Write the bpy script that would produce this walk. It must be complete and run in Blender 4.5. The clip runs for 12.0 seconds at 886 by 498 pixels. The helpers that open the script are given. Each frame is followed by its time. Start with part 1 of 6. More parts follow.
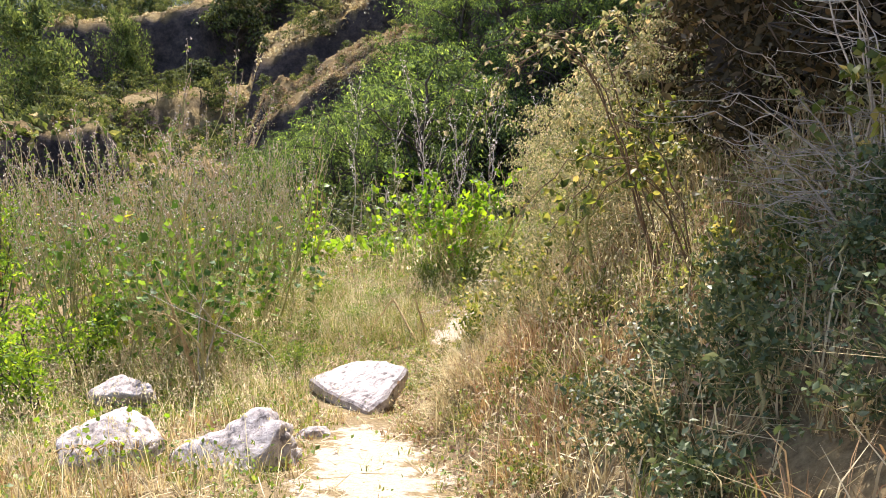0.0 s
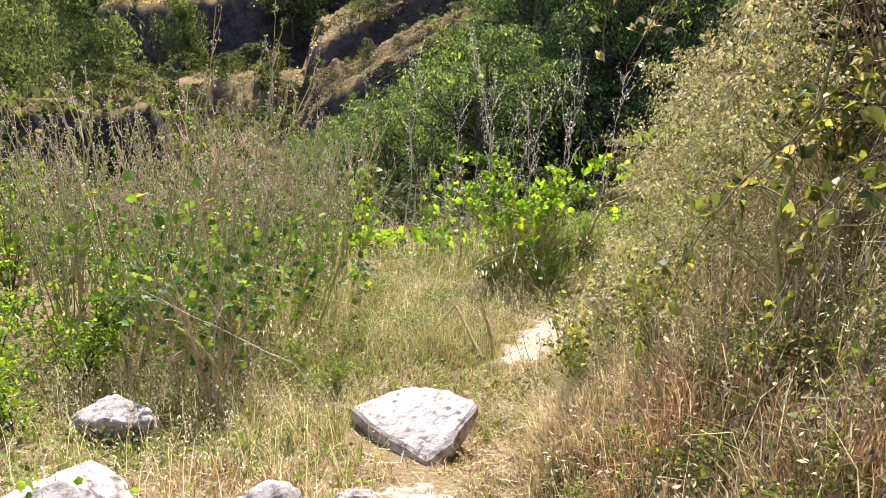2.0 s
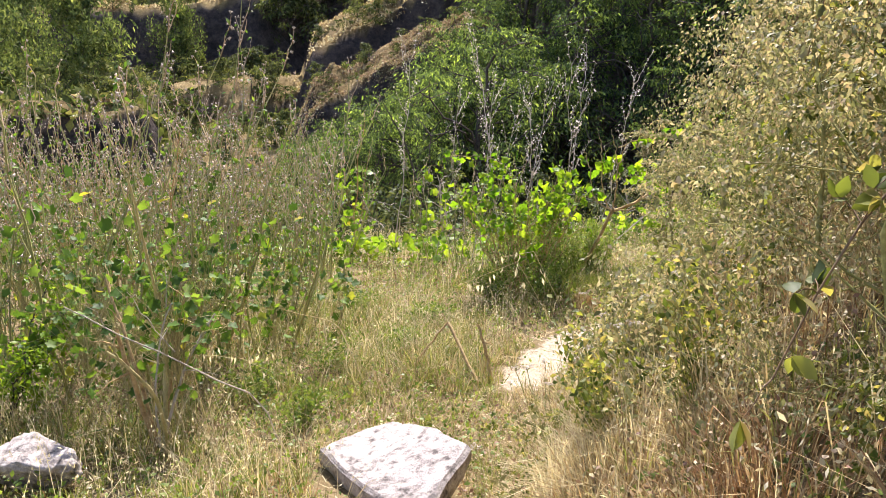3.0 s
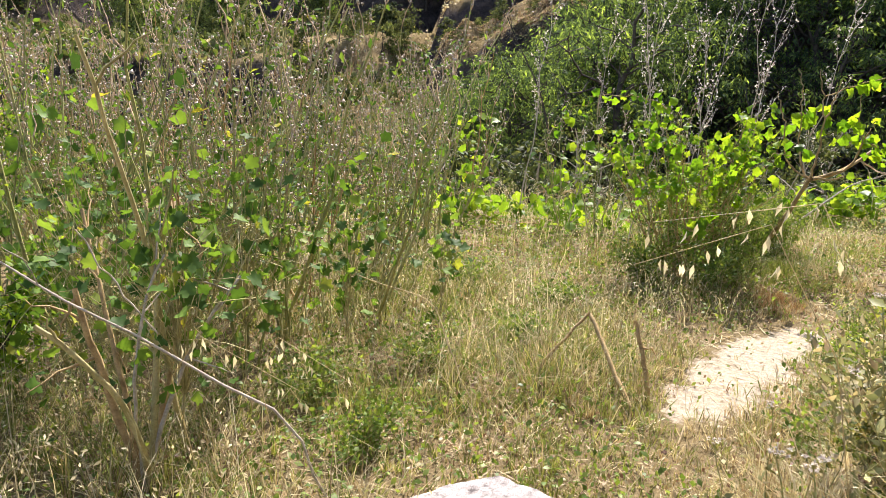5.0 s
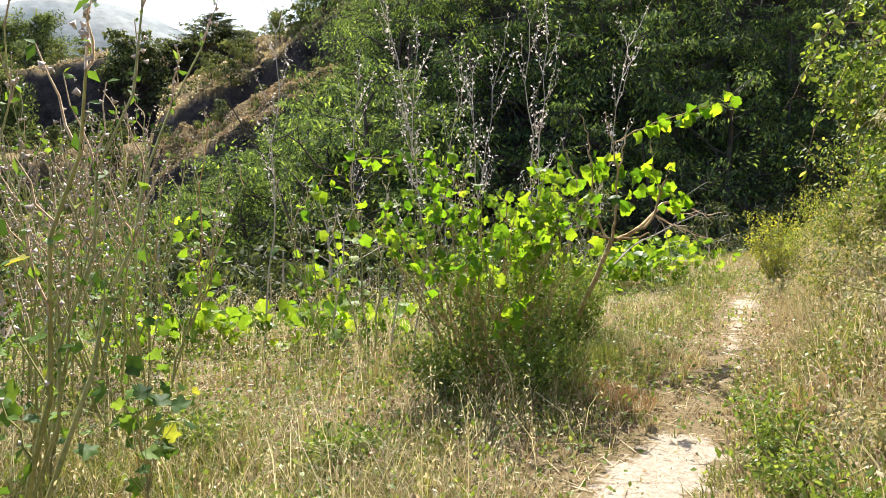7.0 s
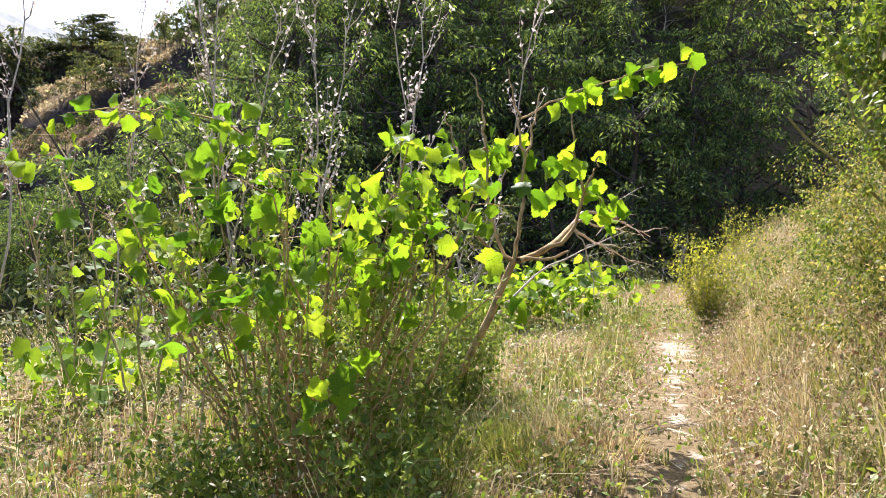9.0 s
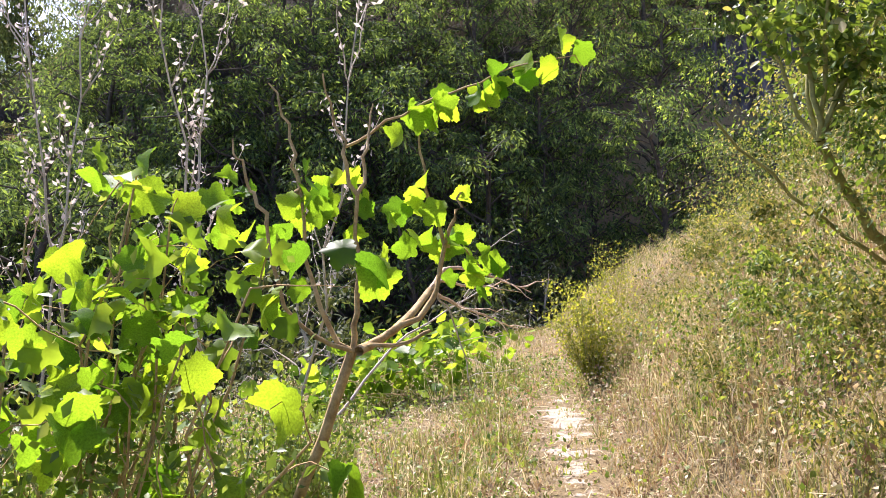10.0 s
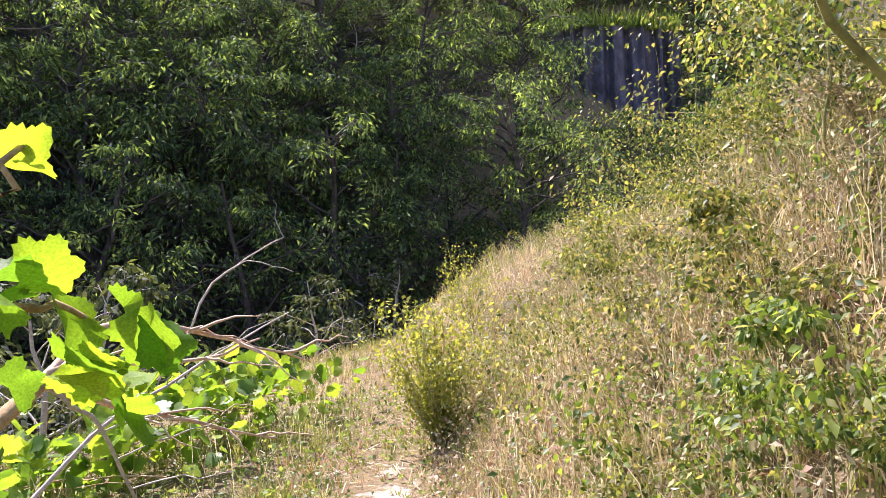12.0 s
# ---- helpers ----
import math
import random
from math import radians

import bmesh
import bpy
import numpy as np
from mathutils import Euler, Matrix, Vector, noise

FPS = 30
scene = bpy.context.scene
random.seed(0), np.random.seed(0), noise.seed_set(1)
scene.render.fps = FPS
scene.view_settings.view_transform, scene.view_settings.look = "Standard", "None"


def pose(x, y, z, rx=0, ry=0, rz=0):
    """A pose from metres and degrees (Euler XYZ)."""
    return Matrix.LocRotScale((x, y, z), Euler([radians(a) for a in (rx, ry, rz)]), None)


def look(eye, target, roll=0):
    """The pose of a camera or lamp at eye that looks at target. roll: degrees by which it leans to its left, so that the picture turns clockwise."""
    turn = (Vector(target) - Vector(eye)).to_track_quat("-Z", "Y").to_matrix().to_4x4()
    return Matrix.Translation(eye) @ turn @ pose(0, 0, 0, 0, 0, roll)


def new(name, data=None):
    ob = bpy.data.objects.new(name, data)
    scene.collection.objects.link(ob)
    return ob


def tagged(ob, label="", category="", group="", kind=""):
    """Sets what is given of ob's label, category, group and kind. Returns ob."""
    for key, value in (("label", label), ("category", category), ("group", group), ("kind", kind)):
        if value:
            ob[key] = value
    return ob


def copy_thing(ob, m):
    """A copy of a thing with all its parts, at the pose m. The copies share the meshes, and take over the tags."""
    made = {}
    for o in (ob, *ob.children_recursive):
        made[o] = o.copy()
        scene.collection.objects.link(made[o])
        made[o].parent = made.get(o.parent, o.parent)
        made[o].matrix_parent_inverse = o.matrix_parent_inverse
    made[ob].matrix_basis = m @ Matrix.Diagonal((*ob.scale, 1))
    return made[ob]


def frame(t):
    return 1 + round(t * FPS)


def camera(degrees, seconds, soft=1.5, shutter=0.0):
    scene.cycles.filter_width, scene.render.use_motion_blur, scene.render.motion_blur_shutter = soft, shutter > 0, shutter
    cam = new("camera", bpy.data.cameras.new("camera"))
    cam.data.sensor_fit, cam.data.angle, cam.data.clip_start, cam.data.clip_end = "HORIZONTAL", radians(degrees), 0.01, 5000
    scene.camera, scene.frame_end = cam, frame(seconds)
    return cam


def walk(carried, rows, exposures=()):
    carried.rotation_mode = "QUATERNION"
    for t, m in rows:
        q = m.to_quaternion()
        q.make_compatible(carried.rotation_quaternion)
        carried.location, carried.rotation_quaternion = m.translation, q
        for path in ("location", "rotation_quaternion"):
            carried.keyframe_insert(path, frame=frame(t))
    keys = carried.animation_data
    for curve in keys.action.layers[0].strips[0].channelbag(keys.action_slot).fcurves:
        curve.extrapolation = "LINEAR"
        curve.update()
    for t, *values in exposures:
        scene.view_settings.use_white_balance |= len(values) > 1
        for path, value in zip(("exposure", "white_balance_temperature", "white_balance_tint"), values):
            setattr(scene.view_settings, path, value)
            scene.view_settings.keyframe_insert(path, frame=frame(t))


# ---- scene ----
cam = camera(59.6, 12.0, soft=0.85)
PATH = [
    (0, (1.516, 0.0, 3.359), (1.373, 1.936, 2.88), -0.5),
    (0.5, (1.319, 0.464, 3.256), (1.232, 2.423, 2.863), -0.4),
    (1, (1.224, 0.931, 3.09), (0.956, 2.866, 2.663), -0.8),
    (1.5, (1.145, 1.378, 3.045), (0.781, 3.271, 2.513), -0.3),
    (2, (1.089, 1.769, 2.973), (0.822, 3.687, 2.473), 0.5),
    (2.5, (1.082, 2.257, 2.846), (0.833, 4.183, 2.368), 0.9),
    (2.7, (1.065, 2.474, 2.793), (0.809, 4.4, 2.32), 0.9),
    (4.3, (0.767, 4.164, 2.284), (0.403, 6.056, 1.746), 0.7),
    (4.5, (0.719, 4.385, 2.19), (0.299, 6.264, 1.649), 1.1),
    (5, (0.562, 4.915, 2.057), (0.002, 6.75, 1.495), 2.7),
    (5.5, (0.317, 5.427, 1.96), (-0.251, 7.276, 1.452), 0.7),
    (6, (0.162, 5.957, 1.805), (-0.369, 7.832, 1.351), 0.4),
    (6.5, (0.057, 6.564, 1.686), (-0.249, 8.513, 1.361), -0.2),
    (7, (0.109, 7.202, 1.568), (0.173, 9.179, 1.271), -0.7),
    (7.2, (0.167, 7.512, 1.583), (0.284, 9.487, 1.289), -0.8),
    (8.8, (0.619, 9.38, 1.234), (0.952, 11.336, 0.986), 1.9),
    (9, (0.705, 9.666, 1.164), (1.028, 11.627, 0.936), 1.8),
    (9.5, (0.942, 10.483, 1.152), (1.492, 12.403, 1.04), -1.0),
    (10, (1.207, 11.155, 1.148), (1.883, 13.035, 1.044), -1.9),
    (10.5, (1.464, 11.755, 1.136), (2.453, 13.491, 1.065), -1.8),
    (11, (1.761, 12.175, 1.175), (2.892, 13.822, 1.095), -1.8),
    (11.5, (2.13, 12.625, 1.195), (3.235, 14.29, 1.111), -1.2),
    (12, (2.502, 13.154, 1.126), (3.504, 14.88, 0.993), -1.1),
]
walk(cam, [(t, look(eye, target, roll)) for t, eye, target, roll in PATH], exposures=[(0.0, 1.36, 6350, 18), (2.7, 1.28, 6350, 18), (5.5, 1.17, 6420, 14), (7.0, 1.18, 6320, 12), (9.0, 1.33, 6120, 21), (10.9, 1.31, 5980, 28), (12.0, 1.47, 5900, 31)])

# ---------------------------------------------------------------- world and sun
SUN_AZ, SUN_EL = -5.0, 50.0
world = bpy.data.worlds.new("sky")
scene.world = world
world.use_nodes = True
wn = world.node_tree.nodes
wn.clear()
sky = wn.new("ShaderNodeTexSky")
sky.sky_type = "NISHITA"
sky.sun_disc = False
sky.sun_elevation, sky.sun_rotation = radians(SUN_EL), radians(SUN_AZ)
sky.air_density, sky.dust_density = 1.0, 1.6
bg = wn.new("ShaderNodeBackground")
bg.inputs["Strength"].default_value = 0.125
wo = wn.new("ShaderNodeOutputWorld")
world.node_tree.links.new(sky.outputs[0], bg.inputs[0])
world.node_tree.links.new(bg.outputs[0], wo.inputs[0])
sun = new("sun", bpy.data.lights.new("sun", "SUN"))
sun.data.energy, sun.data.angle, sun.data.color = 5.0, radians(0.5), (1.0, 0.94, 0.84)
sun.matrix_world = look((0, 0, 60), (-60 * math.sin(radians(SUN_AZ)) / math.tan(radians(SUN_EL)), -60 * math.cos(radians(SUN_AZ)) / math.tan(radians(SUN_EL)), 0))


# ---------------------------------------------------------------- materials
def nodes_of(name):
    m = bpy.data.materials.new(name)
    m.use_nodes = True
    n = m.node_tree.nodes
    n.clear()
    return m, n, m.node_tree.links


def ramp(n, stops):
    r = n.new("ShaderNodeValToRGB")
    e = r.color_ramp.elements
    while len(e) < len(stops):
        e.new(0.5)
    for k, (p, c) in zip(e, stops):
        k.position, k.color = p, (*c, 1)
    return r


def noise_tex(n, l, scale, detail=5, rough=0.6, coords="Object"):
    tc = n.new("ShaderNodeTexCoord")
    t = n.new("ShaderNodeTexNoise")
    t.inputs["Scale"].default_value, t.inputs["Detail"].default_value, t.inputs["Roughness"].default_value = scale, detail, rough
    l.new(tc.outputs[coords], t.inputs["Vector"])
    return t


def mix(n, l, fac, a, b, kind="MIX"):
    m = n.new("ShaderNodeMix")
    m.data_type, m.blend_type = "RGBA", kind
    for sock, v in ((m.inputs[0], fac), (m.inputs[6], a), (m.inputs[7], b)):
        if isinstance(v, (int, float)):
            sock.default_value = v
        elif isinstance(v, tuple):
            sock.default_value = (*v, 1)
        else:
            l.new(v, sock)
    return m.outputs[2]


def bump(n, l, height, strength, distance):
    b = n.new("ShaderNodeBump")
    b.inputs["Strength"].default_value, b.inputs["Distance"].default_value = strength, distance
    l.new(height, b.inputs["Height"])
    return b.outputs[0]


def leaf_mat(name, stops, through_amount=0.4, rough=0.5, single=False, spec=0.3, glow=(1.5, 1.35, 0.55), clump_light=0.0):
    """Foliage: colour drawn leaf by leaf, a mottled blade, some light let through."""
    m, n, l = nodes_of(name)
    if single:
        src = n.new("ShaderNodeObjectInfo").outputs["Random"]
    else:
        src = n.new("ShaderNodeNewGeometry").outputs["Random Per Island"]
    r = ramp(n, stops)
    l.new(src, r.inputs[0])
    nt = noise_tex(n, l, 9.0 if not single else 22.0, 4)
    r2 = ramp(n, [(0.3, (0.66, 0.66, 0.62)), (0.7, (1.22, 1.2, 1.1))])
    l.new(nt.outputs[0], r2.inputs[0])
    col = mix(n, l, 1.0, r.outputs[0], r2.outputs[0], "MULTIPLY")
    if clump_light:
        # lit and shaded clumps put into the colour: warm bright, bluish dark
        big = noise_tex(n, l, clump_light, 3, 0.6)
        r3 = ramp(n, [(0.36, (0.5, 0.52, 0.6)), (0.52, (1.0, 1.0, 1.0)), (0.66, (1.95, 1.85, 1.5))])
        l.new(big.outputs[0], r3.inputs[0])
        col = mix(n, l, 1.0, col, r3.outputs[0], "MULTIPLY")
    p = n.new("ShaderNodeBsdfPrincipled")
    p.inputs["Roughness"].default_value = rough
    p.inputs["Specular IOR Level"].default_value = spec
    l.new(col, p.inputs["Base Color"])
    l.new(bump(n, l, nt.outputs[0], 0.3, 0.004), p.inputs["Normal"])
    t = n.new("ShaderNodeBsdfTranslucent")
    tcol = mix(n, l, 1.0, col, glow, "MULTIPLY")
    l.new(tcol, t.inputs[0])
    ms = n.new("ShaderNodeMixShader")
    ms.inputs[0].default_value = through_amount
    l.new(p.outputs[0], ms.inputs[1])
    l.new(t.outputs[0], ms.inputs[2])
    o = n.new("ShaderNodeOutputMaterial")
    l.new(ms.outputs[0], o.inputs[0])
    return m


def solid_mat(name, stops, scale, rough=0.85, bump_d=0.01, fine=40.0, island=False):
    """Earth, stone, bark: two scales of noise in colour and relief."""
    m, n, l = nodes_of(name)
    a = noise_tex(n, l, scale, 6, 0.62)
    b = noise_tex(n, l, fine, 6, 0.7)
    r = ramp(n, stops)
    l.new(a.outputs[0], r.inputs[0])
    r2 = ramp(n, [(0.3, (0.7, 0.7, 0.7)), (0.7, (1.2, 1.2, 1.2))])
    l.new(b.outputs[0], r2.inputs[0])
    col = mix(n, l, 1.0, r.outputs[0], r2.outputs[0], "MULTIPLY")
    if island:
        r3 = ramp(n, [(0.0, (0.7, 0.68, 0.66)), (1.0, (1.2, 1.2, 1.2))])
        l.new(n.new("ShaderNodeNewGeometry").outputs["Random Per Island"], r3.inputs[0])
        col = mix(n, l, 1.0, col, r3.outputs[0], "MULTIPLY")
    p = n.new("ShaderNodeBsdfPrincipled")
    p.inputs["Roughness"].default_value = rough
    p.inputs["Specular IOR Level"].default_value = 0.2
    l.new(col, p.inputs["Base Color"])
    h = mix(n, l, 0.4, a.outputs[0], b.outputs[0])
    l.new(bump(n, l, h, 0.8, bump_d), p.inputs["Normal"])
    o = n.new("ShaderNodeOutputMaterial")
    l.new(p.outputs[0], o.inputs[0])
    return m


def ground_mat():
    """Pale trodden earth where the attribute 'bare' is high, straw litter and soil elsewhere, scrub and dry earth far off."""
    m, n, l = nodes_of("ground_earth")
    at = n.new("ShaderNodeAttribute")
    at.attribute_name = "bare"
    far = n.new("ShaderNodeAttribute")
    far.attribute_name = "far"
    a = noise_tex(n, l, 3.2, 8, 0.7)
    b = noise_tex(n, l, 24.0, 8, 0.75)
    litter = ramp(n, [(0.3, (0.10, 0.075, 0.04)), (0.5, (0.20, 0.15, 0.08)), (0.7, (0.30, 0.23, 0.12))])
    l.new(b.outputs[0], litter.inputs[0])
    dirt = ramp(n, [(0.3, (0.26, 0.20, 0.14)), (0.5, (0.43, 0.36, 0.275)), (0.72, (0.60, 0.53, 0.42))])
    l.new(b.outputs[0], dirt.inputs[0])
    edge = n.new("ShaderNodeMath")
    edge.operation = "ADD"
    sub = n.new("ShaderNodeMath")
    sub.operation = "MULTIPLY_ADD"
    l.new(a.outputs[0], sub.inputs[0])
    sub.inputs[1].default_value, sub.inputs[2].default_value = 2.4, -1.25
    l.new(at.outputs["Fac"], edge.inputs[0])
    l.new(sub.outputs[0], edge.inputs[1])
    cut = ramp(n, [(0.42, (0, 0, 0)), (0.58, (1, 1, 1))])
    l.new(edge.outputs[0], cut.inputs[0])
    near = mix(n, l, cut.outputs[0], litter.outputs[0], dirt.outputs[0])
    # far slopes: dry grass on gentle ground, dark earth with shade painted in on steep faces
    c = noise_tex(n, l, 0.22, 10, 0.78)
    dry = ramp(n, [(0.34, (0.12, 0.095, 0.04)), (0.45, (0.31, 0.22, 0.10)), (0.60, (0.54, 0.41, 0.20))])
    l.new(c.outputs[0], dry.inputs[0])
    shaded_earth = ramp(n, [(0.34, (0.04, 0.036, 0.037)), (0.48, (0.105, 0.085, 0.08)), (0.58, (0.18, 0.14, 0.12)), (0.72, (0.34, 0.26, 0.18))])
    d = noise_tex(n, l, 0.8, 12, 0.8)
    l.new(d.outputs[0], shaded_earth.inputs[0])
    geo = n.new("ShaderNodeNewGeometry")
    sep = n.new("ShaderNodeSeparateXYZ")
    l.new(geo.outputs["Normal"], sep.inputs[0])
    steep = ramp(n, [(0.66, (1, 1, 1)), (0.84, (0, 0, 0))])
    l.new(sep.outputs["Z"], steep.inputs[0])
    farcol = mix(n, l, steep.outputs[0], dry.outputs[0], shaded_earth.outputs[0])
    col = mix(n, l, far.outputs["Fac"], near, farcol)
    p = n.new("ShaderNodeBsdfPrincipled")
    p.inputs["Roughness"].default_value = 0.95
    p.inputs["Specular IOR Level"].default_value = 0.1
    l.new(col, p.inputs["Base Color"])
    near_b = n.new("ShaderNodeBump")
    near_b.inputs["Strength"].default_value, near_b.inputs["Distance"].default_value = 0.8, 0.03
    l.new(b.outputs[0], near_b.inputs["Height"])
    far_b = n.new("ShaderNodeBump")
    far_b.inputs["Distance"].default_value = 1.6
    l.new(d.outputs[0], far_b.inputs["Height"])
    l.new(far.outputs["Fac"], far_b.inputs["Strength"])
    l.new(near_b.outputs[0], far_b.inputs["Normal"])
    l.new(far_b.outputs[0], p.inputs["Normal"])
    o = n.new("ShaderNodeOutputMaterial")
    l.new(p.outputs[0], o.inputs[0])
    return m


GROUND = ground_mat()
STONE = solid_mat("pale_limestone", [(0.34, (0.12, 0.105, 0.10)), (0.45, (0.36, 0.32, 0.30)), (0.58, (0.52, 0.47, 0.445)), (0.74, (0.66, 0.61, 0.575))], 12.0, 0.9, 0.03, 60.0)
CLIFF = solid_mat("dark_wet_rock", [(0.3, (0.05, 0.05, 0.06)), (0.55, (0.13, 0.12, 0.14)), (0.75, (0.24, 0.22, 0.24))], 1.2, 0.7, 0.08, 7.0)
BARK = solid_mat("vine_bark", [(0.3, (0.26, 0.17, 0.08)), (0.55, (0.48, 0.34, 0.17)), (0.8, (0.60, 0.45, 0.25))], 14.0, 0.9, 0.006, 90.0)
DARK_BARK = solid_mat("tree_bark", [(0.3, (0.04, 0.034, 0.03)), (0.7, (0.12, 0.10, 0.08))], 6.0, 0.9, 0.01, 40.0)
GREY_TWIG = solid_mat("bleached_twig", [(0.3, (0.36, 0.31, 0.25)), (0.7, (0.64, 0.57, 0.48))], 20.0, 0.85, 0.003, 90.0, True)
DRY_TWIG = solid_mat("warm_dry_twig", [(0.3, (0.46, 0.31, 0.20)), (0.7, (0.76, 0.59, 0.42))], 20.0, 0.85, 0.003, 90.0, True)
DEAD_TWIG = solid_mat("brown_dead_twig", [(0.3, (0.16, 0.115, 0.085)), (0.7, (0.36, 0.28, 0.22))], 20.0, 0.85, 0.003, 90.0, True)
STEM = solid_mat("green_brown_stem", [(0.3, (0.34, 0.30, 0.12)), (0.6, (0.54, 0.47, 0.24)), (0.8, (0.64, 0.56, 0.34))], 6.0, 0.7, 0.002, 60.0, True)
WEED_STEM = solid_mat("green_weed_stem", [(0.3, (0.26, 0.27, 0.09)), (0.6, (0.46, 0.43, 0.19)), (0.8, (0.64, 0.56, 0.33))], 4.0, 0.7, 0.002, 60.0, True)
RUST_STEM = solid_mat("rust_dry_stem", [(0.3, (0.36, 0.21, 0.10)), (0.7, (0.58, 0.39, 0.20))], 8.0, 0.8, 0.002, 60.0, True)
CANE = solid_mat("brown_bramble_cane", [(0.3, (0.10, 0.065, 0.04)), (0.7, (0.27, 0.18, 0.10))], 12.0, 0.8, 0.003, 70.0)
GREEN_BARK = solid_mat("mossy_green_bark", [(0.3, (0.16, 0.16, 0.05)), (0.7, (0.40, 0.37, 0.14))], 9.0, 0.85, 0.006, 60.0)
POD = solid_mat("dry_seed_pod", [(0.3, (0.42, 0.34, 0.28)), (0.7, (0.70, 0.60, 0.51))], 30.0, 0.9, 0.002, 120.0, True)
FLUFF = leaf_mat("seed_fluff", [(0.0, (0.46, 0.41, 0.41)), (1.0, (0.76, 0.71, 0.68))], 0.4, 0.9, glow=(1.1, 1.05, 1.0))
DRY = (1.15, 1.08, 0.85)
STRAW = leaf_mat("dry_straw", [(0.0, (0.26, 0.18, 0.10)), (0.25, (0.42, 0.33, 0.19)), (0.6, (0.58, 0.49, 0.31)), (1.0, (0.72, 0.65, 0.47))], 0.35, 0.5, glow=DRY)
RUSSET = leaf_mat("rusty_dead_grass", [(0.0, (0.24, 0.13, 0.07)), (0.5, (0.42, 0.27, 0.15)), (1.0, (0.58, 0.44, 0.27))], 0.3, 0.6, glow=DRY)
OAT = leaf_mat("oat_seed_husk", [(0.0, (0.58, 0.50, 0.33)), (1.0, (0.76, 0.70, 0.54))], 0.45, 0.5, glow=DRY)
GRASS = leaf_mat("green_grass", [(0.0, (0.12, 0.15, 0.04)), (0.5, (0.22, 0.26, 0.08)), (1.0, (0.42, 0.40, 0.19))], 0.4, 0.45, glow=(1.3, 1.25, 0.6))
HERB = leaf_mat("low_herb_leaf", [(0.0, (0.085, 0.145, 0.035)), (0.5, (0.16, 0.25, 0.06)), (1.0, (0.28, 0.36, 0.11))], 0.45, 0.45)
VINE = leaf_mat("grape_leaf", [(0.0, (0.09, 0.21, 0.02)), (0.5, (0.19, 0.34, 0.028)), (1.0, (0.32, 0.46, 0.04))], 0.64, 0.52, True, 0.18, (1.35, 1.3, 0.45))
VINE_LOW = leaf_mat("low_vine_leaf", [(0.0, (0.08, 0.17, 0.02)), (0.5, (0.17, 0.30, 0.03)), (1.0, (0.30, 0.42, 0.05))], 0.58, 0.45)
MALLOW = leaf_mat("mallow_leaf", [(0.0, (0.05, 0.11, 0.025)), (0.5, (0.11, 0.21, 0.04)), (0.93, (0.20, 0.31, 0.07)), (1.0, (0.48, 0.44, 0.08))], 0.45, 0.55, False, 0.2)
BRAMBLE = leaf_mat("bramble_leaf", [(0.0, (0.065, 0.10, 0.028)), (0.35, (0.14, 0.18, 0.05)), (0.65, (0.26, 0.29, 0.09)), (0.85, (0.36, 0.33, 0.15)), (1.0, (0.48, 0.39, 0.24))], 0.5, 0.5, False, 0.28, (1.35, 1.25, 0.5))
GREYLEAF = leaf_mat("dusty_leaf", [(0.0, (0.15, 0.165, 0.08)), (0.35, (0.29, 0.295, 0.155)), (0.7, (0.46, 0.41, 0.27)), (0.88, (0.48, 0.36, 0.24)), (1.0, (0.64, 0.57, 0.43))], 0.42, 0.55, False, 0.25, (1.15, 1.12, 0.75))
BANKLEAF = leaf_mat("bank_shrub_leaf", [(0.0, (0.055, 0.10, 0.025)), (0.4, (0.13, 0.20, 0.05)), (0.75, (0.23, 0.32, 0.08)), (0.93, (0.34, 0.40, 0.13)), (1.0, (0.46, 0.40, 0.22))], 0.5, 0.48, False, 0.3, (1.4, 1.3, 0.45))
# grey-green weed leaf, darkened in colour for the shade on the bank
SHADELEAF = leaf_mat("shade_darkened_weed_leaf", [(0.0, (0.05, 0.08, 0.03)), (0.6, (0.11, 0.15, 0.06)), (1.0, (0.24, 0.26, 0.14))], 0.25, 0.5, False, 0.4, (1.1, 1.1, 0.8))
DRYHERB = leaf_mat("dry_herb", [(0.0, (0.20, 0.11, 0.08)), (0.3, (0.40, 0.28, 0.19)), (0.55, (0.58, 0.46, 0.33)), (0.75, (0.30, 0.30, 0.12)), (1.0, (0.66, 0.58, 0.42))], 0.25, 0.6, glow=DRY)
YELLOWBUSH = leaf_mat("yellow_green_leaf", [(0.0, (0.15, 0.20, 0.04)), (0.5, (0.29, 0.34, 0.06)), (1.0, (0.50, 0.50, 0.12))], 0.5, 0.5)
TREELEAF = leaf_mat("tree_leaf", [(0.0, (0.05, 0.08, 0.05)), (0.5, (0.10, 0.155, 0.075)), (0.85, (0.19, 0.28, 0.10)), (1.0, (0.28, 0.39, 0.14))], 0.5, 0.7, False, 0.1, (1.5, 1.4, 0.55), 0.85)
DARKLEAF = leaf_mat("dark_shrub_leaf", [(0.0, (0.05, 0.065, 0.03)), (0.6, (0.10, 0.13, 0.05)), (1.0, (0.18, 0.21, 0.10))], 0.3, 0.65, False, 0.15, (1.4, 1.3, 0.6), 1.1)
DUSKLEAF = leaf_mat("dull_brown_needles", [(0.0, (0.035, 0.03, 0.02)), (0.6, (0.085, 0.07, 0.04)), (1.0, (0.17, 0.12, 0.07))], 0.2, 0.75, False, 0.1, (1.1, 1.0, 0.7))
PINE = leaf_mat("pine_needle", [(0.0, (0.09, 0.13, 0.05)), (0.5, (0.15, 0.20, 0.075)), (1.0, (0.24, 0.28, 0.12))], 0.35, 0.8, False, 0.05, (1.3, 1.25, 0.7), 0.6)
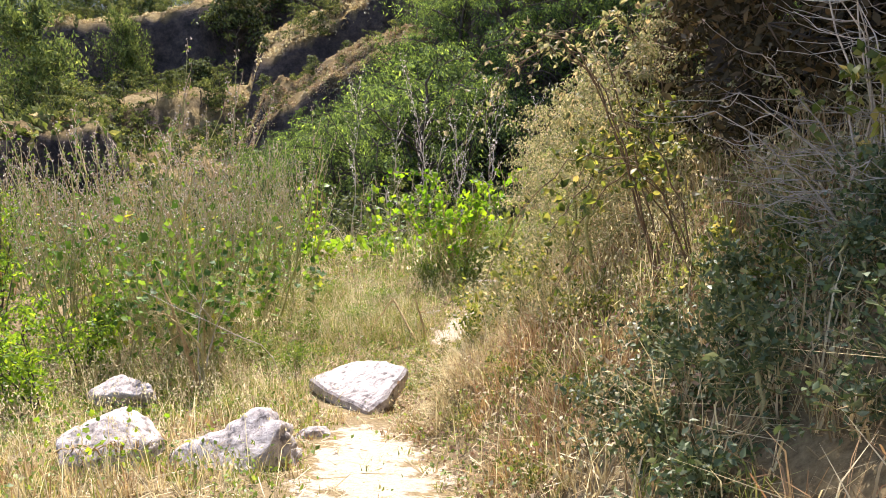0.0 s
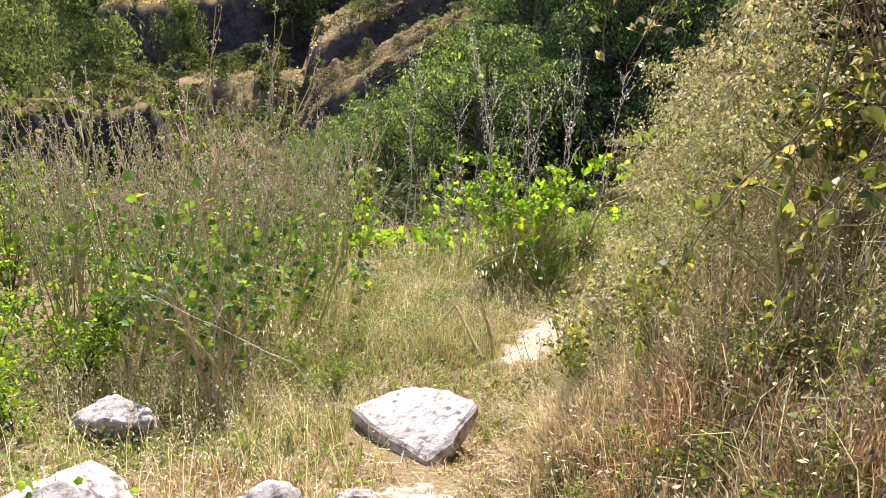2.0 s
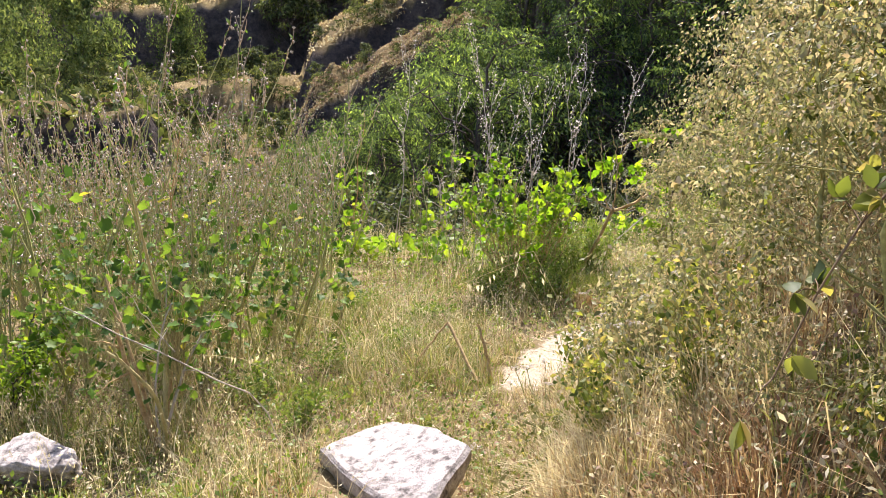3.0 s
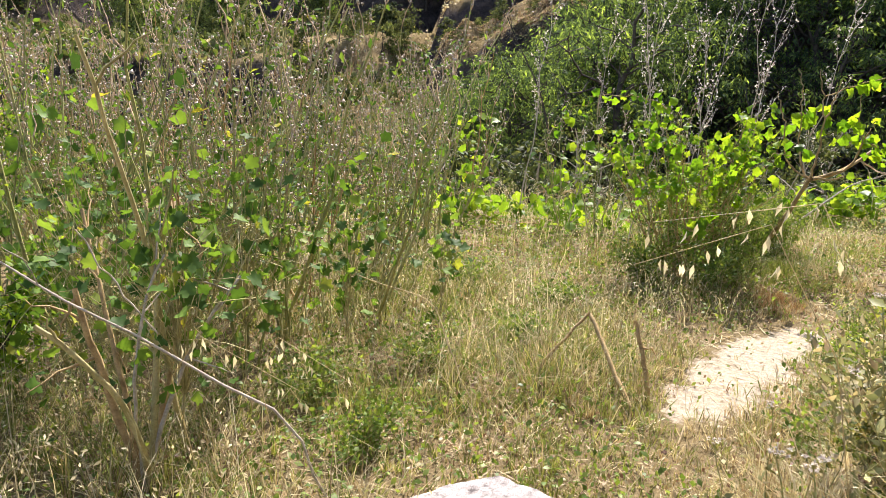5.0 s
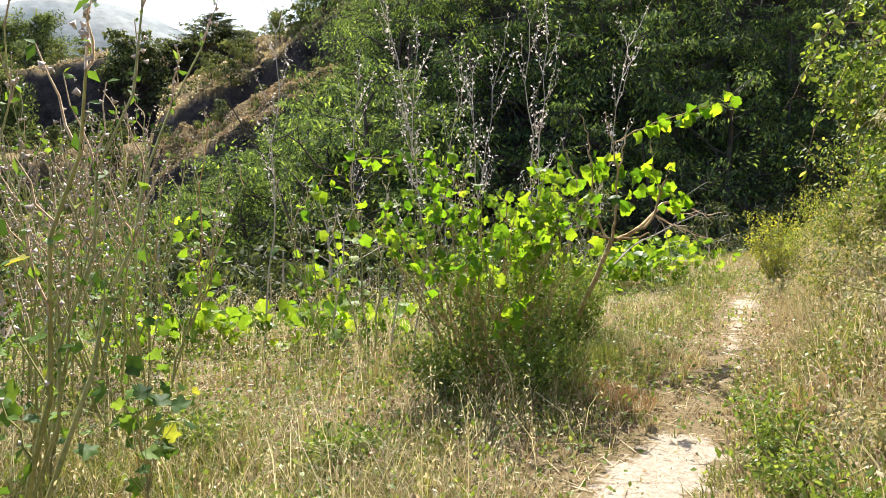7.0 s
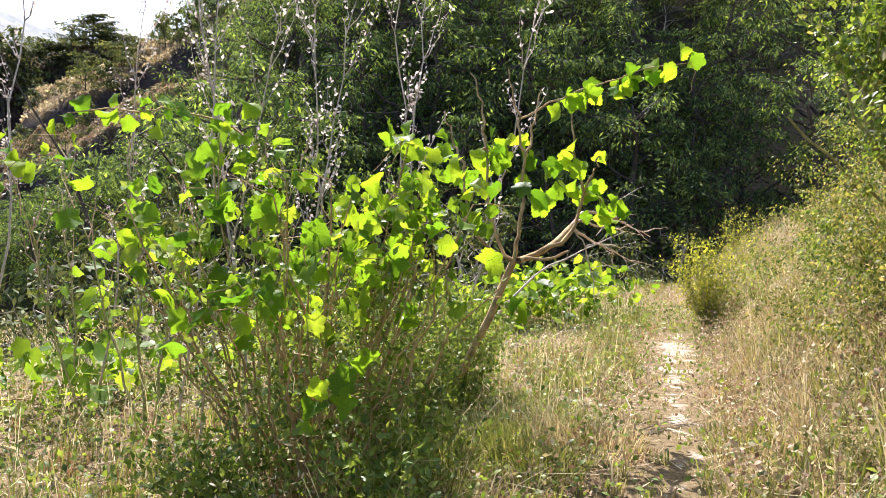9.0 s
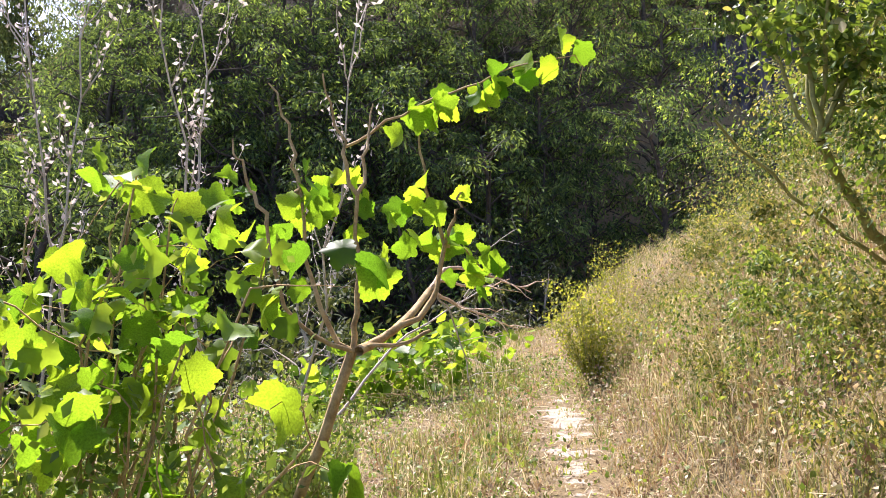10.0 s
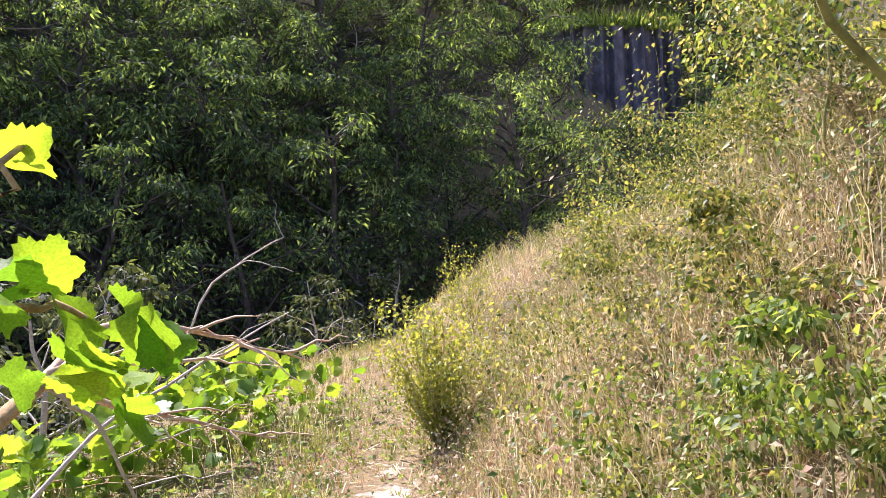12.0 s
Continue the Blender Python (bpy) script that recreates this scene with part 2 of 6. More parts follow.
SCRUB = leaf_mat("hill_scrub", [(0.0, (0.09, 0.12, 0.04)), (0.6, (0.16, 0.19, 0.07)), (1.0, (0.26, 0.26, 0.12))], 0.3, 0.8, False, 0.05, (1.3, 1.25, 0.7), 0.8)
# pale blue-grey stops put the haze of distance into the hill colour
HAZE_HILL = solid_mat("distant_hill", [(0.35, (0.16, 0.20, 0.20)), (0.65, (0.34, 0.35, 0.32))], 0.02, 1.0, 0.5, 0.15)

# ---------------------------------------------------------------- terrain
PATH_Y = np.array([-30, -3, 0, 2.3, 4.3, 6, 7.2, 8.5, 9.8, 11.2, 12.6, 14, 16.5, 19, 20.8, 25, 60])
PATH_X = np.array([2.0, 1.7, 1.5, 1.1, 0.75, 0.35, 0.25, 0.5, 0.85, 1.38, 2.15, 3.0, 4.15, 5.3, 6.2, 8.3, 20])
PROF_Y = np.array([-60, -3, 0, 2.3, 4.3, 6, 7.3, 9, 10.6, 13.5, 17, 20.8, 30])
PROF_Z = np.array([6.0, 2.45, 1.9, 1.38, 0.75, 0.22, -0.1, -0.28, -0.36, -0.5, -0.75, -1.05, -1.6])


def sstep(a, b, v):
    t = np.clip((v - a) / (b - a), 0, 1)
    return t * t * (3 - 2 * t)


def wave(x, y, f, seed):
    """Smooth unevenness from a few crossed waves."""
    r = np.random.RandomState(seed)
    out = 0 * x
    for k in range(7):
        ang, ph = r.uniform(0, 6.28), r.uniform(0, 6.28)
        g = f * (1 + 0.55 * k)
        out = out + np.sin((x * np.cos(ang) + y * np.sin(ang)) * g + ph) / (1 + 0.55 * k)
    return out / 3.0


def path_side(x, y):
    """Metres to the right of the trodden path."""
    return (x - np.interp(y, PATH_Y, PATH_X)) * 0.9


def path_width(y):
    """Half the width of the bare trodden strip."""
    return np.interp(y, [0, 4, 5.5, 6.3, 7.0, 9.4, 9.9, 10.8, 11.6, 12.3, 13.5, 15.3, 15.9, 17.6, 18.3, 20, 24], [0.2, 0.3, 0.28, 0.1, 0.0, 0.0, 0.18, 0.27, 0.18, 0.05, 0.07, 0.07, 0.09, 0.11, 0.05, 0.02, 0.0])


def bank_foot(y):
    """Metres from the path's middle to the foot of the bank."""
    return np.interp(y, [0, 4, 6, 8, 9.5, 11, 12, 13, 20], [0.55, 0.5, 0.35, 0.4, 0.6, 0.5, 0.35, 0.32, 0.32])


def gully(x, y):
    """Metres past the rim of the gully that lies ahead."""
    rim = np.where(x > -1, 17.5 + 0.75 * (x + 1), 17.5 + 0.35 * (x + 1))
    return y - rim


def land(x, y):
    x, y = np.asarray(x, float), np.asarray(y, float)
    d, q = path_side(x, y), gully(x, y)
    z = np.interp(y, PROF_Y, PROF_Z)
    up = np.clip(d - bank_foot(y), 0, None)
    top = np.interp(y, [8, 13, 18], [3.2, 2.3, 1.9])
    z = z + np.where(up < top, np.interp(y, [15, 19], [1.05, 0.7]) * up * sstep(-0.1, 0.45, up), np.interp(y, [15, 19], [1.05, 0.7]) * top + 0.22 * (up - top)) * sstep(34, 24, y)
    z = z - 0.035 * np.clip(-d - 1.0, 0, 14) * sstep(-4, 6, y)
    z = z + 0.05 * wave(x, y, 1.6, 3) * sstep(0.2, 0.9, np.abs(d))
    z = z - 3.0 * sstep(0, 9, q) * (1 - 0.0 * x)
    # wooded slope across the gully
    u = np.clip((x - 5) / 4, -60, 60)
    base = 33 + 3.6 * np.logaddexp(0, -u) + 0.6 * np.logaddexp(0, u)
    rise = np.clip(y - base, 0, 60)
    spur = (1.45 * np.minimum(rise, 9.0) + 0.85 * np.clip(rise - 9.0, 0, None)) * sstep(-25, -2, x + 1.5 * wave(x, y, 0.25, 5))
    cap = np.clip(4.5 + 0.284 * (y - 8) + 0.95 * np.minimum(x, 30) + 1.0 * wave(x, y, 0.3, 31), 0.3, None)
    spur = -2.0 * np.logaddexp(-spur / 2.0, -cap / 2.0) + 2.0 * np.logaddexp(0.0, -cap / 2.0)
    spur = np.clip(spur, 0, None)
    ahead = sstep(6, 12, q) * sstep(1.0, -3.0, bearing(x, y))
    z = z * sstep(30, 14, q) + (-3.2) * (1 - sstep(30, 14, q)) + 0.5 * wave(x, y, 0.5, 9) * sstep(8, 30, q)
    return z + spur * (1 - ahead) + hill_country(x, y) * ahead


def bearing(x, y):
    """Degrees to the right of straight ahead, seen from the middle of the walk."""
    return np.degrees(np.arctan2(np.asarray(x, float) - 0.1, np.asarray(y, float) - 7.2))


def reach_of(x, y):
    return np.hypot(np.asarray(x, float) - 0.1, np.asarray(y, float) - 7.2)


def hill_country(x, y):
    """Height above the valley floor: a terrace with an earth cliff, an earth ridge that climbs to the wooded side, and a lower spur."""
    a, r = bearing(x, y), reach_of(x, y)
    rough = 1.6 * wave(x, y, 0.22, 12) + 0.9 * wave(x, y, 0.7, 14)
    top = np.interp(a, [-60, -27, -22, -17, -10, 0], [9.4, 10.6, 12.2, 13.2, 15.2, 17.0])
    terrace = top * (0.3 * sstep(60, 67, r + 2.0 * rough) + 0.7 * sstep(80, 85, r + 1.4 * rough)) + 0.03 * np.clip(r - 86, 0, 150)
    nose = sstep(-19.5, -17.0, a + 0.35 * rough)
    crest = np.interp(a, [-17.2, -12.6, -7, -5.3, 0], [6.2, 9.2, 13.0, 14.4, 20.0])
    rr = r + 0.8 * rough
    ridge = crest * (0.25 * sstep(49, 60, rr) + 0.75 * sstep(60.5, 63.6, rr)) + 2.2 * sstep(64.2, 69.5, rr)
    ridge = ridge * nose * sstep(84, 72, r)
    low = np.interp(a, [-18, -12.5, -6], [3.2, 5.2, 7.5]) * sstep(40.5, 43.2, r + 0.5 * rough) + 1.0 * sstep(43.4, 47, r)
    low = low * sstep(-20, -17.6, a + 0.3 * rough) * sstep(58, 49, r)
    bluff = 3.3 * sstep(36, 37.8, r + 0.5 * rough) * sstep(-28.5, -31.5, a + 0.5 * rough) * sstep(58, 44, r)
    return np.maximum(np.maximum(terrace, ridge), np.maximum(low, bluff)) + (0.25 * rough + 0.45 * wave(x, y, 1.5, 15) + 0.3 * wave(x, y, 2.9, 16) + 0.22 * wave(x, y, 5.0, 17)) * sstep(24, 40, r)


def axis_steps(lo, a, b, hi, fine, grow):
    out = list(np.arange(a, b, fine))
    for sign, start, stop in ((1, out[-1], hi), (-1, a, lo)):
        step, v = fine, start
        while (v - stop) * sign < 0:
            step *= grow
            v += sign * step
            out.append(v)
    return np.array(sorted(out))


def np_mesh(name, verts, tris, mat, smooth=True):
    me = bpy.data.meshes.new(name)
    verts, tris = np.ascontiguousarray(verts, np.float32), np.ascontiguousarray(tris, np.int32)
    k = tris.shape[1]
    me.vertices.add(len(verts))
    me.vertices.foreach_set("co", verts.ravel())
    me.loops.add(tris.size)
    me.loops.foreach_set("vertex_index", tris.ravel())
    me.polygons.add(len(tris))
    me.polygons.foreach_set("loop_start", np.arange(0, tris.size, k, dtype=np.int32))
    me.update(calc_edges=True)
    me.polygons.foreach_set("use_smooth", np.full(len(tris), smooth))
    me.materials.append(mat)
    me.validate()
    return me


def build_ground():
    xs = axis_steps(-700, -5, 8, 700, 0.18, 1.03)
    ys = axis_steps(-120, -1, 23, 900, 0.18, 1.02)
    gx, gy = np.meshgrid(xs, ys)
    gz = land(gx, gy)
    nx, ny = len(xs), len(ys)
    idx = np.arange(nx * ny).reshape(ny, nx)
    quads = np.stack([idx[:-1, :-1], idx[:-1, 1:], idx[1:, 1:], idx[1:, :-1]], -1).reshape(-1, 4)
    me = np_mesh("ground", np.stack([gx, gy, gz], -1).reshape(-1, 3), quads, GROUND)
    d = path_side(gx, gy)
    width = path_width(gy) + 0.08
    bare = (1.0 - np.clip(np.abs(d) / width, 0, 2) * 0.5) * np.clip((width - 0.08) / 0.13, 0.2, 1)
    bare = np.where(gully(gx, gy) > 1, 0, bare)
    for key, val in (("bare", bare), ("far", sstep(2, 14, gully(gx, gy)))):
        at = me.attributes.new(key, "FLOAT", "POINT")
        at.data.foreach_set("value", val.ravel().astype(np.float32))
    return tagged(new("ground", me), "uneven earth with straw litter and a pale trodden footpath", "ground", kind="structure")


build_ground()


# ---------------------------------------------------------------- mesh tools
RNG = np.random.RandomState(7)


class Geo:
    """Gathers triangles of one part."""

    def __init__(self):
        self.v, self.f, self.n = [], [], 0

    def add(self, v, f):
        v, f = np.asarray(v, float).reshape(-1, 3), np.asarray(f, int).reshape(-1, 3)
        self.v.append(v)
        self.f.append(f + self.n)
        self.n += len(v)
        return self

    def mesh(self, name, mat, smooth=True):
        return np_mesh(name, np.concatenate(self.v), np.concatenate(self.f), mat, smooth)


def part(name, geo, mat, parent, label="", smooth=True):
    ob = new(name, geo.mesh(name, mat, smooth))
    ob.parent = parent
    return tagged(ob, label)


def unit(a):
    return a / np.maximum(np.linalg.norm(a, axis=-1, keepdims=True), 1e-9)


def tube(geo, pts, r0, r1, sides=4):
    """A tapered round stem along points."""
    pts = np.asarray(pts, float)
    n = len(pts)
    t = unit(np.gradient(pts, axis=0))
    ref = np.array([0.31, 0.17, 0.93]) if abs(t[:, 2]).mean() < 0.8 else np.array([0.95, 0.2, 0.1])
    a = unit(np.cross(t, ref))
    b = np.cross(t, a)
    ang = np.arange(sides) * 2 * np.pi / sides
    r = np.linspace(r0, r1, n)[:, None, None]
    ring = pts[:, None] + r * (a[:, None] * np.cos(ang)[None, :, None] + b[:, None] * np.sin(ang)[None, :, None])
    i = np.arange(n - 1)[:, None] * sides
    j, k = np.arange(sides)[None], (np.arange(sides)[None] + 1) % sides
    q = np.stack([i + j, i + k, i + sides + k, i + sides + j], -1).reshape(-1, 4)
    geo.add(ring, np.concatenate([q[:, :3], q[:, [0, 2, 3]]]))
    return pts


def curve_pts(p0, p1, sag, n, rng, wob=0.02):
    """A line from p0 to p1 that bows by sag and wobbles."""
    p0, p1 = np.asarray(p0, float), np.asarray(p1, float)
    t = np.linspace(0, 1, n)[:, None]
    p = p0 + (p1 - p0) * t + np.asarray(sag, float) * (4 * t * (1 - t))
    w = rng.normal(0, wob, (n, 3))
    w[0] = 0
    return p + w


LEAF4 = (np.array([[0, 0, 0], [-0.27, 0.42, 0.07], [0.27, 0.42, 0.07], [0, 1, -0.1], [0, 0.45, -0.02]]), np.array([[0, 4, 1], [0, 2, 4], [1, 4, 3], [4, 2, 3]]))
LEAF2 = (np.array([[0, 0, 0], [-0.2, 0.5, 0.04], [0.2, 0.5, 0.04], [0, 1, -0.05]]), np.array([[0, 2, 1], [1, 2, 3]]))
POD8 = (np.array([[0, 0, -0.5], [0.5, 0, 0], [0, 0.5, 0], [-0.5, 0, 0], [0, -0.5, 0], [0, 0, 0.5]]), np.array([[0, 2, 1], [0, 3, 2], [0, 4, 3], [0, 1, 4], [5, 1, 2], [5, 2, 3], [5, 3, 4], [5, 4, 1]]))


POD4 = (np.array([[0, 0, 0.6], [0.5, 0.1, -0.3], [-0.35, 0.4, -0.3], [-0.3, -0.45, -0.3]]), np.array([[0, 1, 2], [0, 2, 3], [0, 3, 1], [1, 3, 2]]))
WIDE2 = (np.array([[0, 0, 0], [-0.3, 0.5, 0.08], [0.3, 0.5, 0.08], [0, 1, -0.08]]), np.array([[0, 2, 1], [1, 2, 3]]))
LEAF6 = (np.array([[0, 0, 0], [-0.22, 0.2, 0.04], [0.22, 0.2, 0.04], [-0.3, 0.5, 0.06], [0.3, 0.5, 0.06], [-0.17, 0.8, 0.0], [0.17, 0.8, 0.0], [0, 1, -0.1], [0, 0.5, -0.03]]), np.array([[0, 8, 1], [0, 2, 8], [1, 8, 3], [2, 4, 8], [3, 8, 5], [4, 6, 8], [5, 8, 7], [8, 6, 7]]))
FROND = (np.array([[0, 0, 0], [-0.16, 0.45, 0.05], [0.16, 0.45, 0.05], [0, 1, -0.14]]), np.array([[0, 2, 1], [1, 2, 3]]))


def lobed(lobes, teeth, seed, cup=0.12, depth=0.11):
    """A broad leaf with lobes and teeth, cupped and wavy; its stalk end is the origin and it points along y."""
    r = np.random.RandomState(seed)
    m = lobes * teeth * 3
    a = np.linspace(-2.75, 2.75, m)
    rad = 0.54 - depth + depth * np.abs(np.cos(a * lobes / 5.5 * 3.14)) ** 1.3 + 0.045 * (np.arange(m) % 2) + r.uniform(-0.02, 0.02, m)
    x, y = rad * np.sin(a), 0.42 + rad * np.cos(a) * 1.02
    z = cup * (x**2 * 2.2 + 0.35 * np.sin(3 * a + r.uniform(0, 6)) * rad) - 0.18 * (y - 0.3) ** 2
    v = np.concatenate([[[0, 0.0, 0]], [[0, 0.34, -0.03]], np.stack([x, y, z], -1)])
    f = [[1, k + 2, k + 3] for k in range(m - 1)] + [[1, m + 1, 0], [1, 0, 2]]
    return v, np.array(f)[:, [0, 2, 1]]


def frames(axis, normal):
    x = unit(np.cross(axis, normal))
    z = np.cross(x, axis)
    return np.stack([x, axis, z], 1)


def scatter(geo, template, pos, size, axis, normal, squash=1.0):
    """Many small copies of a template leaf, each at its place, size and turn, as one mesh."""
    tv, tf = template
    pos, size = np.asarray(pos, float), np.broadcast_to(np.asarray(size, float), (len(pos),))
    m = frames(unit(axis), unit(normal))
    v = np.einsum("pk,nkd->npd", tv, m) * size[:, None, None] + pos[:, None]
    f = tf[None] + (np.arange(len(pos)) * len(tv))[:, None, None]
    geo.add(v, f)


def rand_dirs(n, rng, up=0.0, flat=1.0):
    d = rng.normal(0, 1, (n, 3))
    d[:, 2] = d[:, 2] * flat + up
    return unit(d)


def blades(geo, base, height, lean, width, rng, bend=0.5):
    """Grass blades: five corners each, bent over by lean."""
    n = len(base)
    ang = rng.uniform(0, 6.283, n)
    side = np.stack([np.cos(ang), np.sin(ang), 0 * ang], -1) * width[:, None] * 0.5
    up = np.array([0, 0, 1.0])
    mid = base + height[:, None] * (0.55 * up) + lean * 0.30
    tip = base + height[:, None] * up * (1 - bend * 0.3) + lean
    v = np.stack([base - side, base + side, mid - side * 0.8, mid + side * 0.8, tip], 1)
    f = np.array([[0, 1, 3], [0, 3, 2], [2, 3, 4]])[None] + (np.arange(n) * 5)[:, None, None]
    geo.add(v, f)
    return tip


def on_land(x, y, lift=0.0):
    return np.stack([x, y, land(x, y) + lift], -1)


EYES = np.array([row[1] for row in PATH])
EYE_LINE = np.stack([np.interp(np.linspace(0, 12, 240), [row[0] for row in PATH], EYES[:, k]) for k in range(3)], -1)


def clear_of_walk(p, gap=0.4):
    """True where a point keeps its distance from the walked line."""
    p = np.asarray(p).reshape(-1, 3)
    out = np.ones(len(p), bool)
    for k in range(0, len(p), 4000):
        d = np.linalg.norm(p[k : k + 4000, None] - EYE_LINE[None], axis=-1).min(1)
        out[k : k + 4000] = d > gap
    return out


# ---------------------------------------------------------------- stones
def rock(name, label, centre, dims, seed, turn=0.0, tilt=(0, 0), flat=0.0, rough=0.16, blocky=0.0):
    """A weathered boulder: a ball pushed about by noise, with some broken flat faces."""
    bm = bmesh.new()
    bmesh.ops.create_icosphere(bm, subdivisions=5, radius=1)
    r = np.random.RandomState(seed)
    off = Vector(r.uniform(-9, 9, 3))
    cuts = [(Vector(d), c) for d, c in zip(rand_dirs(9, r), r.uniform(0.62, 0.9, 9))]
    if flat:
        cuts.append((Vector((0, 0, 1)), flat))
    for v in bm.verts:
        p = v.co.copy()
        if blocky:
            p = Vector([math.copysign(abs(c) ** (1 - blocky), c) for c in p])
        p *= 1 + rough * noise.fractal(p * 1.3 + off, 1.0, 2.0, 4)
        for d, c in cuts:
            over = p.dot(d) - c
            if over > 0:
                p -= d * over * 0.9
        p *= 1 + 0.055 * noise.fractal(p * 5 + off, 0.8, 2.1, 6)
        v.co = Vector((p.x * dims[0], p.y * dims[1], p.z * dims[2]))
    me = bpy.data.meshes.new(name)
    for f in bm.faces:
        f.smooth = True
    bm.to_mesh(me)
    bm.free()
    me.materials.append(STONE)
    ob = new(name, me)
    ob.matrix_world = pose(*centre, tilt[0], tilt[1], turn)
    return tagged(ob, label, "rock", "pale stones by the path")


rock("boulder", "rounded pale grey boulder with leaves against it, in dry grass", (-1.25, 4.85, 0.63), (0.38, 0.36, 0.30), 4, 20, (30, 8), flat=0.62, rough=0.28)
rock("boulder", "long broken pale boulder with a dark cracked face", (-0.34, 4.70, 0.62), (0.48, 0.34, 0.28), 11, 14, (28, -22), flat=0.6, rough=0.45)
rock("boulder", "low dusty stone half sunk in dry grass", (-2.3, 7.0, 0.08), (0.36, 0.2, 0.2), 15, -10)
rock("stone", "small pale stone lying on the footpath edge", (-0.02, 5.9, 0.24), (0.20, 0.13, 0.10), 19, 40)
rock("stone", "small flat stone beside the larger boulders", (-0.12, 5.05, 0.52), (0.22, 0.15, 0.09), 23, 10)


def stone_slab():
    """Flat limestone slab lying aslant, with a broken lower edge."""
    bm = bmesh.new()
    top = [(-0.50, 7.60, 0.03), (-0.30, 7.86, 0.05), (-0.05, 7.97, 0.10), (0.36, 7.62, 0.24), (0.60, 7.30, 0.29), (0.45, 6.92, 0.16), (0.28, 6.78, 0.07), (-0.1, 7.15, 0.04)]
    cx, cy, cz = np.mean(top, 0)
    rings = []
    for s, dz in ((0.93, 0.012), (1.0, -0.015), (1.0, -0.10), (0.9, -0.24)):
        rings.append([bm.verts.new((cx + (x - cx) * s, cy + (y - cy) * s, z + dz)) for x, y, z in top])
    bm.faces.new(rings[0])
    bm.faces.new(rings[-1][::-1])
    for a, b in zip(rings, rings[1:]):
        for k in range(len(a)):
            bm.faces.new((a[k], b[k], b[(k + 1) % len(a)], a[(k + 1) % len(a)]))
    bmesh.ops.recalc_face_normals(bm, faces=bm.faces)
    bmesh.ops.triangulate(bm, faces=bm.faces)
    bmesh.ops.subdivide_edges(bm, edges=bm.edges, cuts=7, use_grid_fill=True)
    for v in bm.verts:
        n = noise.fractal(v.co * 3, 0.9, 2.1, 5)
        v.co += Vector((n * 0.02, noise.fractal(v.co * 3 + Vector((5, 2, 1)), 0.9, 2.1, 5) * 0.02, noise.fractal(v.co * 7, 0.8, 2.2, 5) * 0.012))
    me = bpy.data.meshes.new("stone_slab")
    for f in bm.faces:
        f.smooth = False
    bm.to_mesh(me)
    bm.free()
    me.materials.append(STONE)
    tagged(new("stone_slab", me), "flat pale limestone slab lying tilted on the footpath", "rock", "pale stones by the path")


stone_slab()


# ---------------------------------------------------------------- trees and shrubs
def tree(name, label, height, spread, seed, leaf=TREELEAF, bark=DARK_BARK, leaves=2600, size=0.3, trunk_frac=0.22, limbs=16, category="tree", droop=0.5, template=LEAF4, girth=1.0):
    """A trunk with forking limbs and a broken crown of many leaves in sprays."""
    r = np.random.RandomState(seed)
    root = new(name)
    wood, crown = Geo(), Geo()
    top = np.array([r.normal(0, 0.06) * height, r.normal(0, 0.06) * height, height * 0.86])
    spine = tube(wood, curve_pts((0, 0, -0.3), top, r.normal(0, 0.05, 3) * height, 9, r, 0.012 * height), 0.022 * height * girth, 0.004 * height * girth, 6)
    tips = []
    for k in range(limbs):
        f = trunk_frac + (0.98 - trunk_frac) * (k + r.uniform(0, 1)) / limbs
        at = np.array([np.interp(f, np.linspace(0, 1, 9), spine[:, c]) for c in range(3)])
        ang = r.uniform(0, 6.283)
        reach = spread * (0.55 + 0.6 * r.uniform()) * (1.05 - 0.75 * max(0, f - 0.35) / 0.65)
        end = at + np.array([math.cos(ang) * reach, math.sin(ang) * reach, reach * r.uniform(0.1, 0.75)])
        pts = tube(wood, curve_pts(at, end, (0, 0, 0.08 * reach), 6, r, 0.03 * reach), 0.008 * height * girth * (1.2 - f), 0.002 * height * girth, 4)
        for q in (3, 4, 5):
            for _ in range(2 if q > 3 else 1):
                sub = pts[q] + rand_dirs(1, r, 0.25)[0] * reach * r.uniform(0.2, 0.45)
                tube(wood, curve_pts(pts[q], sub, (0, 0, 0.02), 3, r, 0.01 * reach), 0.003 * height * girth, 0.001 * height * girth, 3)
                tips.append((sub, reach * r.uniform(0.16, 0.34)))
    tips = [tips[k] for k in r.permutation(len(tips))[: int(len(tips) * 0.88)]]
    per = max(6, leaves // len(tips))
    for c, rad in tips:
        off = rand_dirs(per, r) * (r.uniform(0.1, 1, (per, 1)) ** 0.45) * np.array([rad, rad, rad * 0.55])
        axis = unit(off * np.array([1, 1, 0.3]) + r.normal(0, 0.35, (per, 3)) * rad + np.array([0, 0, -droop * rad]))
        scatter(crown, template, c + off, size * r.uniform(0.6, 1.25, per), axis, rand_dirs(per, r, 1.3))
    part("trunk", wood, bark, root)
    part("crown", crown, leaf, root)
    return tagged(root, label, category)


